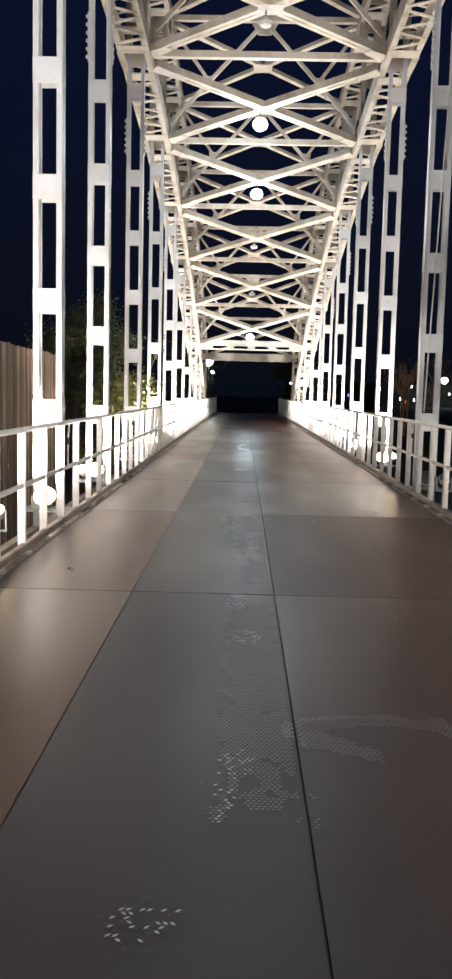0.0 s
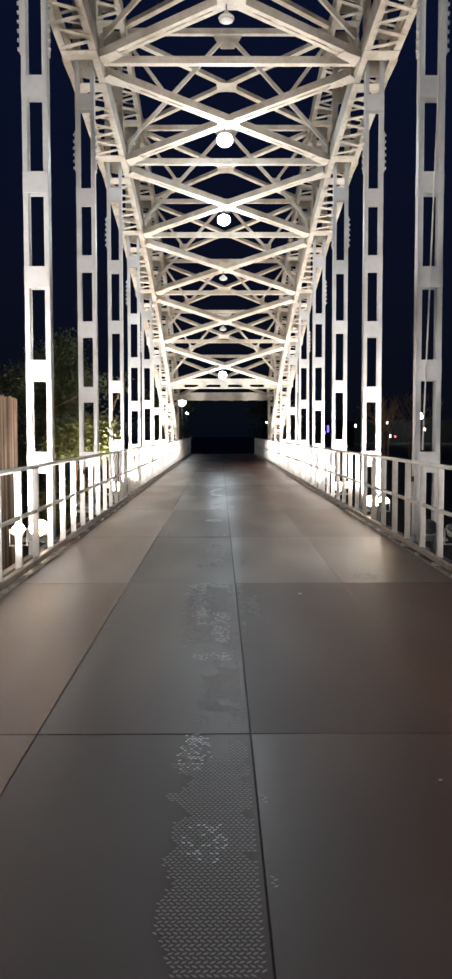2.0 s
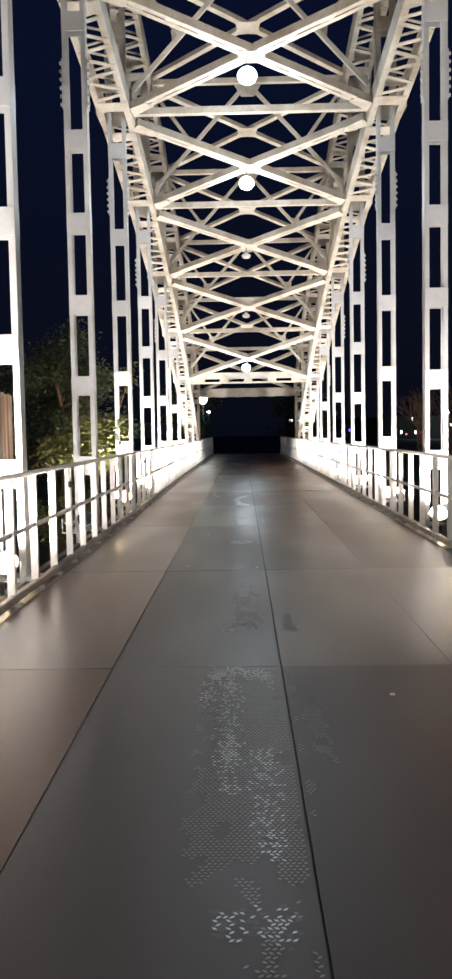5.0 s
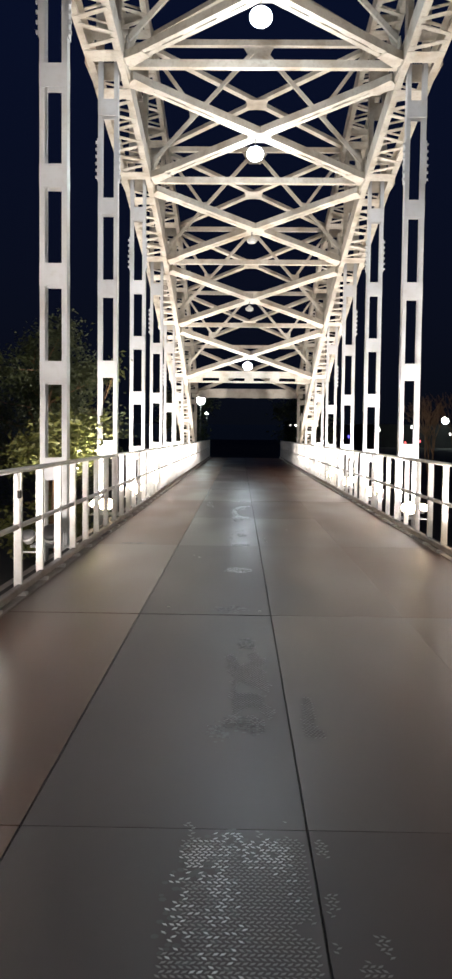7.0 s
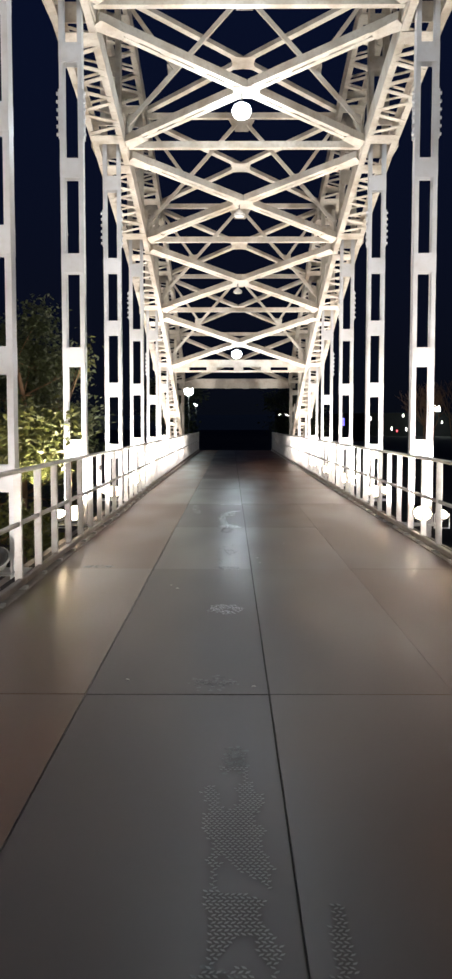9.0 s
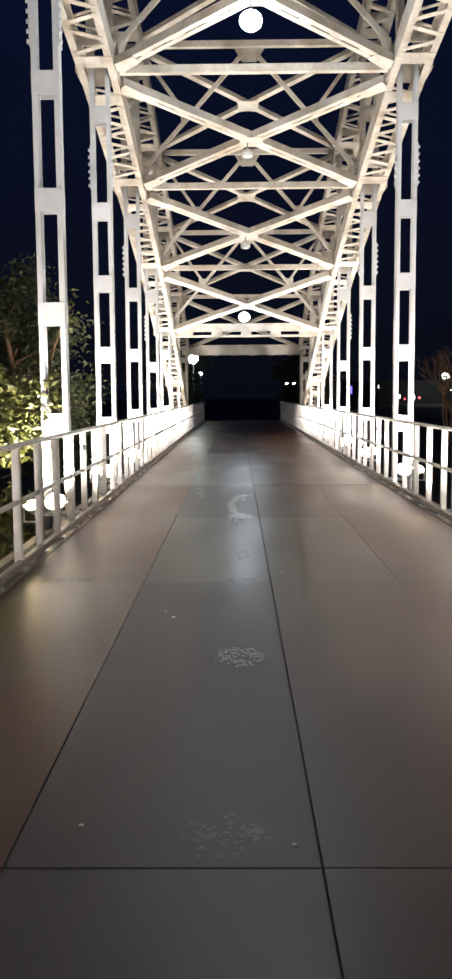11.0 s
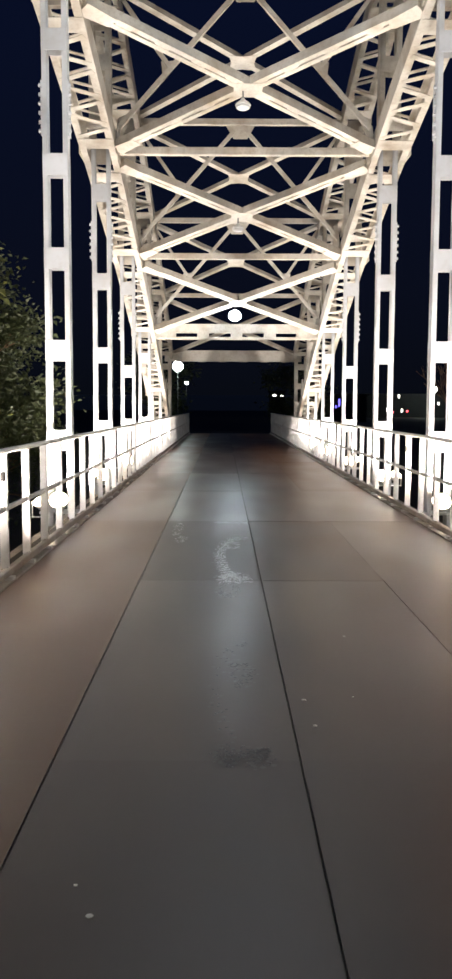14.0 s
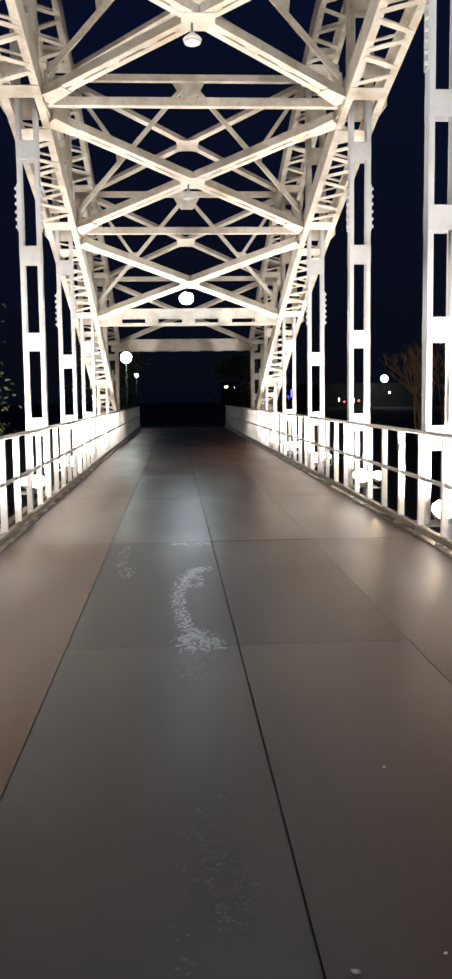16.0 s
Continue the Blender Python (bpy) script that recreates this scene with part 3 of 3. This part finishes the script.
def tree(name, x, y, z0, height, radius, leaves, leaf, mat, label, category, seed, trunk_r=0.09, crown_lo=0.35, squash=1.0):
    rnd = random.Random(seed)
    t = thing(name, x, y, z0, label, category)
    bm = bmesh.new()
    tips = []
    p, r = Vector((x, y, z0)), trunk_r
    steps = 6
    for i in range(steps):
        q = p + Vector((rnd.uniform(-0.12, 0.12) * radius, rnd.uniform(-0.12, 0.12) * radius, height * 0.8 / steps))
        limb(bm, p, q, r, r * 0.82)
        p, r = q, r * 0.82
        if (q.z - z0) / height > crown_lo * 0.8:
            for _ in range(4):
                a = rnd.uniform(0, 6.283)
                e = q + Vector((math.cos(a) * radius * rnd.uniform(0.4, 0.95) * squash, math.sin(a) * radius * rnd.uniform(0.4, 0.95), height * rnd.uniform(-0.06, 0.16)))
                limb(bm, q, e, r * 0.45, r * 0.12, 5)
                tips.append(e)
                for _ in range(2):
                    e2 = e + Vector((rnd.uniform(-1, 1), rnd.uniform(-1, 1), rnd.uniform(-0.4, 0.8))) * radius * 0.35
                    limb(bm, q.lerp(e, 0.6), e2, r * 0.2, r * 0.06, 4)
                    tips.append(e2)
    tips.append(p)
    part("trunk", bm, BARK, t, smooth=True)
    if leaves:
        cs = []
        for _ in range(leaves):
            c = rnd.choice(tips)
            g = radius * 0.20
            cs.append(c + Vector((rnd.gauss(0, g), rnd.gauss(0, g), rnd.gauss(0, g * 0.9))))
        v, f = leaf_mesh_data(cs, leaf, rnd)
        me = bpy.data.meshes.new("crown")
        me.from_pydata(v, [], f)
        me.materials.append(mat)
        under(new("crown", me), t)
    return t


tree("young_tree", -2.86, 23.25, -3.1, 6.2, 0.42, 160, 0.10, LEAF, "slender brown-stemmed young tree behind the hanger", "tree", 4, 0.10, 0.78, 1.0)
tree("shrub", -3.62, 22.9, -3.1, 5.5, 0.80, 4600, 0.12, LEAF, "leafy yellow-green shrub growing beside the railing", "shrub", 7, 0.07, 0.55, 1.0)
tree("tree", -7.2, 37.5, -3.1, 8.4, 1.75, 15000, 0.15, LEAF_DARK, "dark broad-leaved tree on the river bank", "tree", 11, 0.2, 0.35)
tree("tree", -8.5, 43.0, -3.1, 7.0, 2.4, 6000, 0.17, LEAF_DARK, "dark broad-leaved tree on the river bank", "tree", 12, 0.2, 0.3)
tree("tree", -4.3, 66.0, -0.4, 4.6, 1.7, 3600, 0.22, LEAF_DARK, "dim roadside tree beyond the bridge end", "tree", 13, 0.14, 0.25)
tree("tree", 4.6, 69.0, -0.4, 4.4, 1.7, 3000, 0.22, LEAF_DARK, "dim roadside tree beyond the bridge end", "tree", 14, 0.14, 0.25)
def bare_tree(x, y, z0, height, seed):
    """A leafless tree: each limb forks into thinner ones."""
    rnd = random.Random(seed)
    t = thing("bare_tree", x, y, z0, "leafless tree with thin pale branches on the bank", "tree", "bare trees")
    bm = bmesh.new()

    def grow(p, d, length, r, depth):
        q = p + d * length
        limb(bm, p, q, r, r * 0.7, 5)
        if depth:
            for _ in range(3):
                e = (d + Vector((rnd.uniform(-0.6, 0.6), rnd.uniform(-0.6, 0.6), rnd.uniform(-0.15, 0.45)))).normalized()
                grow(q, e, length * rnd.uniform(0.62, 0.85), r * 0.6, depth - 1)

    for _ in range(3):
        grow(Vector((x, y, z0)), Vector((rnd.uniform(-0.25, 0.25), rnd.uniform(-0.2, 0.2), 1)).normalized(), height * 0.3, 0.06, 4)
    part("trunk", bm, BARK, t, smooth=True)


bare_tree(9.0, 50.0, -0.8, 4.6, 21)
bare_tree(11.5, 55.0, -0.6, 5.0, 22)

# ---- board fence beside the bridge ----
fence = thing("board_fence", -5.6, 20.5, -3.2, "tall weathered brown board fence beside the bridge", "fence")
rnd = random.Random(3)
y = 12.0
while y < 25.3:
    w = rnd.uniform(0.17, 0.23)
    x = -5.35 - 0.04 * (y - 16)
    zt = 2.43 + rnd.uniform(-0.03, 0.03)
    bar("board", (x + rnd.uniform(-0.012, 0.012), y + w / 2, -3.1), (x + rnd.uniform(-0.012, 0.012), y + w / 2, zt), 0.028, w - 0.012, WOOD, fence, (0, 1, 0))
    y += w
for z in (-1.6, 0.2, 1.9):
    bar("fence_rail", (-5.27, 12.0, z), (-5.76, 25.3, z), 0.05, 0.09, WOOD, fence)

# ---- distance: lights across the river ----
def far_building(x, y, w, d, h, lights, label):
    b = thing("far_building", x, y, -5, label, "building")
    bm = bmesh.new()
    add_box(bm, Matrix.Translation((x, y, h / 2 - 5)), w, d, h)
    part("wall", bm, WALL_FAR, b)
    bm = bmesh.new()
    add_box(bm, Matrix.Translation((x, y, h - 4.8)), w + 0.8, d + 0.8, 0.4)
    part("roof", bm, WALL_FAR, b)
    for lx, lz, sw, sh, m in lights:
        bar("window", (lx, y - d / 2 - 0.03, lz - sh / 2), (lx, y - d / 2 - 0.03, lz + sh / 2), sw, 0.06, m, b, (0, 1, 0))


far_building(62.0, 320.0, 46.0, 12.0, 10.5, [(48.2, 3.9, 0.5, 1.1, FAR_WHITE), (59.5, 5.0, 0.5, 1.0, FAR_WHITE), (55.6, 0.4, 0.45, 1.1, FAR_WHITE), (57.4, -0.4, 0.5, 0.6, FAR_RED), (60.6, 0.2, 0.45, 1.1, FAR_WHITE), (62.4, 0.0, 0.6, 0.7, FAR_RED), (73.0, 2.6, 0.5, 0.8, FAR_WHITE)], "dark distant building with a few lit windows")
far_building(26.0, 230.0, 16.0, 10.0, 9.0, [(27.4, 2.4, 0.4, 1.8, FAR_BLUE), (26.6, 1.4, 0.35, 0.7, FAR_BLUE)], "dark distant building with a blue light strip")
far_building(13.4, 240.0, 3.6, 8.0, 10.0, [(12.5, 4.2, 0.8, 0.45, FAR_WHITE), (14.3, 4.2, 0.8, 0.45, FAR_WHITE)], "dark distant house with paired lit windows")
street_lamp(68.1, 301.0, 7.1, 1.15, "bright distant street lamp across the river")

# ---- wooded hills that close the horizon, with a faint blue glow of their own ----
# the emission is added so the unlit hills do not turn black
HILL = glow("self_glowing_hills", (0.36, 0.55, 1.0), 0.004)
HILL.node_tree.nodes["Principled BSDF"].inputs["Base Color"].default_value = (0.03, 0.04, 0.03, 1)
bm = bmesh.new()
rows = []
for i in range(181):
    a = 2 * math.pi * i / 180
    x, y = 700 * math.sin(a), 700 * math.cos(a) + 20
    top = 11 + 4 * noise.noise(Vector((math.sin(a) * 3, math.cos(a) * 3, 0))) + 1.5 * noise.noise(Vector((math.sin(a) * 25, math.cos(a) * 25, 2)))
    rows.append((bm.verts.new((x, y, -6)), bm.verts.new((x * 1.06, y * 1.06, top * 0.7)), bm.verts.new((x * 1.12, y * 1.12, top))))
for a, b in zip(rows, rows[1:]):
    for i in range(2):
        bm.faces.new((a[i], b[i], b[i + 1], a[i + 1]))
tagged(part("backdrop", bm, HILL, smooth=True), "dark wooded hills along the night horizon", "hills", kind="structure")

# ---- deck plates ----
SEAMS = [-2.17, -1.10, -0.045, 1.02, 2.17]
JOINTS = [5.79, 10.15, 13.98, 18.38, 22.25, 26.18]
JOINTS.insert(0, -0.9)
while JOINTS[0] > DECK_START + 6.2:
    JOINTS.insert(0, JOINTS[0] - 6.1)
while JOINTS[-1] < DECK_END - 4.2:
    JOINTS.append(JOINTS[-1] + 4.08)
JOINTS = [DECK_START] + JOINTS + [DECK_END]
rnd = random.Random(5)
for y0, y1 in zip(JOINTS, JOINTS[1:]):
    a0, a1 = (0.004 if q in (5.79, 10.15, 13.98) else 0.0006 for q in (y0, y1))
    for x0, x1 in zip(SEAMS, SEAMS[1:]):
        lift, g = rnd.uniform(-0.0015, 0.001), 0.0045
        h0, h1 = (0.0012 if abs(q - 1.02) < 0.01 else 0.003 if q < -1 else g for q in (x0, x1))
        x0, x1 = x0 + h0, x1 - h1
        bar("deck_plate", ((x0 + x1) / 2, y0 + a0, -0.008 + lift), ((x0 + x1) / 2, y1 - a1, -0.008 + lift + rnd.uniform(-0.001, 0.001)), x1 - x0, 0.016, DECK_DULL if y0 == 5.79 and x0 > -0.1 else DECK, deck)

# ---- faded paint mark on the deck ----
FADED = material("faded_white_paint", (0.22, 0.21, 0.205), 0.45, 0.0, 0.3, 9.0, 60.0, 0.1, (0.10, 0.08, 0.07), 0.6)
verts, faces = [], []
for i in range(-4, 32):
    for j in range(116, 150):
        x, y = i * 0.024, j * 0.024
        u, v = (x - 0.36) / 0.37, (y - 3.13) / 0.19
        r = math.hypot(u, v)
        end = 0.74 if v > 0 else 0.29
        worn = 0.30 * noise.noise(Vector((x * 9, y * 9, 3)))
        if abs(r - 1) < 0.33 + worn and x < end and abs(x + 0.045) > 0.02:
            base = len(verts)
            for dx, dy in ((0.0125, 0), (0, 0.0125), (-0.0125, 0), (0, -0.0125)):
                verts.append((x + dx + (0.012 if j % 2 else 0), y + dy, 0.0026))
            faces.append((base, base + 1, base + 2, base + 3))
me = bpy.data.meshes.new("paint_mark")
me.from_pydata(verts, [], faces)
me.materials.append(FADED)
tagged(under(new("paint_mark", me), deck), "faded pale curved paint mark", kind="stuff")

# ---- places where traffic has polished the tops of the studs, with lamp glints put into their colour ----
# stud, film and polished colours are lighter than the deck to imitate reflected lamps
STUD_GLINT = material("stud_paint_glint", (0.24, 0.235, 0.24), 0.40, 0.0, 0.2, 20.0, 120.0, 0.1)
STEEL = material("worn_stud_steel", (0.62, 0.63, 0.65), 0.36, 0.7, 0.25, 20.0, 120.0, 0.1)
FILM = material("rubbed_plate_glint", (0.062, 0.063, 0.069), 0.33, 0.0, 0.35, 14.0, 120.0, 0.0, spread=0.02)
POLISHED_GLINT = material("polished_stud_glint", (0.17, 0.17, 0.185), 0.27, 0.1, 0.3, 20.0, 120.0, 0.0, spread=0.03)
PITCH = 0.0205


def studs(cells, seed, mat):
    """Raised lozenge studs, alternately turned, on the given cells of the plate's grid."""
    rnd = random.Random(seed)
    verts, faces = [], []
    for i, j in cells:
        x, y = (i + 0.5 * (j % 2)) * PITCH, j * PITCH
        if abs(x + 0.045) < 0.018:
            continue
        t = radians(40 if j % 2 else -40)
        c, sn = math.cos(t), math.sin(t)
        base, tip = len(verts), rnd.uniform(-0.0004, 0.0004)
        ring = ((0.0098, 0, tip), (0, 0.0043, 0), (-0.0098, 0, -tip), (0, -0.0043, 0))
        for grow, low in ((1.0, 0.0), (1.25, 0.0007)):
            for u, v, z in ring:
                verts.append((x + grow * (u * c - v * sn), y + grow * (u * sn + v * c), (0.0034 if mat is STUD_GLINT else 0.0040) + z - low))
        faces += [tuple(base + q for q in f) for f in ((0, 1, 2, 3), (4, 5, 1), (5, 6, 2, 1), (6, 7, 3, 2), (7, 4, 0, 3))]
    me = bpy.data.meshes.new("worn_studs")
    me.from_pydata(verts, [], faces)
    me.materials.append(mat)
    tagged(under(new("worn_studs", me), deck), "raised worn studs of the chequer plate, coloured pale for glints", kind="stuff")


def rubbed(cells, seed):
    """The plate between the studs, rubbed bare in flakes, a little paler to carry the glint."""
    rnd = random.Random(seed + 50)
    verts, faces = [], []
    for i, j in cells:
        x, y, r = i * PITCH + rnd.uniform(-0.006, 0.006), j * PITCH + rnd.uniform(-0.006, 0.006), PITCH * rnd.uniform(0.4, 0.72)
        if abs(x + 0.045) < 0.03:
            continue
        base, a = len(verts), rnd.uniform(0, 1)
        for q in range(6):
            verts.append((x + r * math.cos(a + q * 1.0472), y + r * math.sin(a + q * 1.0472), 0.0022 + 0.00004 * (i % 5) + 0.00001 * (j % 4)))
        faces.append(tuple(range(base, base + 6)))
    me = bpy.data.meshes.new("rubbed_patch")
    me.from_pydata(verts, [], faces)
    me.materials.append(FILM)
    tagged(under(new("rubbed_patch", me), deck), "plate rubbed bare by traffic, slightly paler for lamp glints", kind="stuff")


def scuff(cx, cy, rx, ry, a0, a1, spread, count, seed):
    """Bare bright studs along a worn arc, denser at its heart; the pale colour stands for lamp glints."""
    rnd = random.Random(seed)
    cells, wide = {}, {}
    for _ in range(count):
        a = math.radians(rnd.uniform(a0, a1))
        gx, gy = max(-1.5, min(1.5, rnd.gauss(0, 1))), max(-1.5, min(1.5, rnd.gauss(0, 1)))
        x, y = cx + rx * math.cos(a), cy + ry * math.sin(a)
        cells[(round((x + gx * spread) / PITCH), round((y + gy * spread * 2) / PITCH))] = True
        wide[(round((x + gy * spread * 1.3) / PITCH), round((y + gx * spread * 2.6) / PITCH))] = True
    studs(list(cells), seed, STEEL if cy < 10 or cy > 22 or 16 < cy < 17 else POLISHED_GLINT)
    rubbed(list(wide), seed)


def patch(x0, x1, y0, y1, thin, seed):
    """A trodden patch where the studs stand out, with a ragged edge; thin drops some of them. Their pale colour stands
    for caught light.
    """
    cells = []
    for i in range(round(x0 / PITCH), round(x1 / PITCH) + 1):
        for j in range(round(y0 / PITCH), round(y1 / PITCH) + 1):
            u, v = abs(2 * (i * PITCH - x0) / (x1 - x0) - 1), abs(2 * (j * PITCH - y0) / (y1 - y0) - 1)
            if max(u, v) < 0.86 - thin + 0.5 * noise.noise(Vector((i * 0.25, j * 0.12, seed))) and noise.noise(Vector((i * 0.11, j * 0.07, seed + 9))) > thin - 0.6:
                cells.append((i, j))
    studs(cells, seed, STUD_GLINT)


SCUFFS = (
    (-0.18, 23.45, 0.23, 1.20, 85, 275, 0.03, 520), (-0.30, 22.35, 0.09, 0.16, 0, 360, 0.035, 170), (-0.27, 26.0, 0.19, 0.05, 0, 360, 0.02, 90),
    (-0.27, 19.30, 0.14, 0.90, 80, 280, 0.02, 50), (-0.30, 18.42, 0.10, 0.05, 0, 360, 0.025, 90), (-0.28, 19.60, 0.05, 0.20, 0, 360, 0.02, 60),
    (-0.34, 21.85, 0.06, 0.25, 0, 360, 0.02, 110), (-0.29, 24.15, 0.07, 0.20, 0, 360, 0.02, 60), (-0.31, 16.3, 0.09, 0.10, 0, 360, 0.03, 110), (-0.37, 14.2, 0.10, 0.06, 0, 360, 0.025, 55),
    (-0.93, 25.4, 0.03, 0.50, 0, 360, 0.02, 60), (-0.86, 24.55, 0.03, 0.20, 0, 360, 0.02, 40),
    # the mark at x -1.71 imitates a floodlight's reflection on the plate
    (-1.71, 18.5, 0.13, 0.03, 0, 360, 0.02, 90), (-0.25, 13.0, 0.04, 0.10, 0, 360, 0.02, 40), (-0.30, 11.2, 0.10, 0.12, 20, 200, 0.03, 80),
    (-0.32, 9.65, 0.17, 0.40, 10, 215, 0.025, 130), (-0.30, 9.95, 0.15, 0.04, 0, 360, 0.02, 80), (-0.36, 9.2, 0.03, 0.6, 0, 360, 0.03, 160), (-0.35, 8.55, 0.02, 0.28, 0, 360, 0.025, 80), (-0.19, 8.2, 0.03, 0.45, 0, 360, 0.03, 170),
    (-0.26, 7.27, 0.11, 0.05, 0, 360, 0.02, 60), (-0.32, 5.55, 0.04, 0.16, 0, 360, 0.025, 70), (-0.25, 4.65, 0.05, 0.12, 0, 360, 0.02, 40), (-0.31, 2.80, 0.04, 0.08, 0, 360, 0.02, 26), (-0.36, 2.50, 0.03, 0.12, 0, 360, 0.02, 16), (-0.56, 1.72, 0.08, 0.05, 0, 360, 0.02, 30),
    # a floodlight's reflection by the joint, drawn as pale studs
    (1.30, 10.5, 0.08, 0.16, 0, 360, 0.03, 90),
)
for i, a in enumerate(SCUFFS):
    scuff(*a, i)
PATCHES = ((-0.40, -0.02, 2.3, 5.75, 0.0), (-0.36, 0.0, 5.75, 7.4, 0.25), (-0.52, 0.0, 7.4, 10.2, 0.0), (0.0, 0.14, 8.4, 9.6, 0.2), (-0.40, -0.10, 11.2, 12.9, 0.15), (0.0, 0.12, 10.9, 12.0, 0.3),)
for i, a in enumerate(PATCHES):
    patch(*a, i + 60)


# ---- crumbs on the deck ----
def crumb(x, y, size, mat, label, seed):
    rnd = random.Random(seed)
    bm = bmesh.new()
    bmesh.ops.create_icosphere(bm, subdivisions=1, radius=size, matrix=Matrix.Translation((x, y, size * 0.45)) @ Matrix.Diagonal((1.2, 0.9, 0.45, 1)))
    for v in bm.verts:
        v.co += Vector((rnd.uniform(-1, 1), rnd.uniform(-1, 1), 0)) * size * 0.25
    tagged(part("crumb", bm, mat), label, "litter", "crumbs on the deck")


for i, (x, y, size) in enumerate(((0.54, 9.52, 0.022), (0.04, 19.14, 0.016), (0.06, 18.78, 0.016), (-0.77, 17.23, 0.014), (-0.84, 17.40, 0.009), (-0.89, 14.26, 0.012), (-0.13, 14.12, 0.014), (0.75, 5.2, 0.009), (0.42, 20.4, 0.010), (0.30, 19.2, 0.008))):
    crumb(x, y, size * 0.75, RAIL, "pale crumb of grit lying on the deck", i)
v, f = leaf_mesh_data([Vector((-1.71, 6.43, 0.012)), Vector((-1.68, 6.40, 0.010)), Vector((-1.74, 6.45, 0.010))], 0.075, random.Random(2))
me = bpy.data.meshes.new("fallen_leaf")
me.from_pydata([(a, b, max(0.003, min(c, 0.03))) for a, b, c in v], [], f)
me.materials.append(BARK)
tagged(new("fallen_leaf", me), "small curled brown leaf lying on the deck", "leaf")

# ---- feed cable down one hanger ----
bm = bmesh.new()
pipe(bm, (2.80, Y0 - 0.12, 7.6), (2.60, Y0 - 0.12, 1.25), 0.011, 6)
tagged(part("feed_cable", bm, RAIL), "thin pale feed cable slanting down a hanger", "cable")


def power_cord(x, y, turn):
    """A short dark cord with a plug that hangs from the top rail to the middle rail."""
    c = thing("power_cord", x, y, 0.62, "short pale power cord with dark plug tied to the railing", "cord", "cords on the railing")
    bm = bmesh.new()
    pts = [Vector((x, y + turn * 0.05 * math.sin(t * 2.4) + turn * 0.03 * t, 1.10 - 0.47 * t)) for t in (0, 0.2, 0.4, 0.6, 0.8, 1.0)]
    for a, b in zip(pts, pts[1:]):
        pipe(bm, a, b, 0.010, 6)
    part("lead", bm, RAIL, c, "pale lead")
    bm = bmesh.new()
    add_box(bm, Matrix.Translation(pts[2]), 0.035, 0.035, 0.075, 0.008)
    part("plug", bm, UNDER, c)


power_cord(-2.215, 14.5, 1)
power_cord(-2.215, 9.0, -1)
power_cord(-2.215, 22.1, -1)
power_cord(2.215, 12.4, 1)
power_cord(2.215, 27.2, -1)
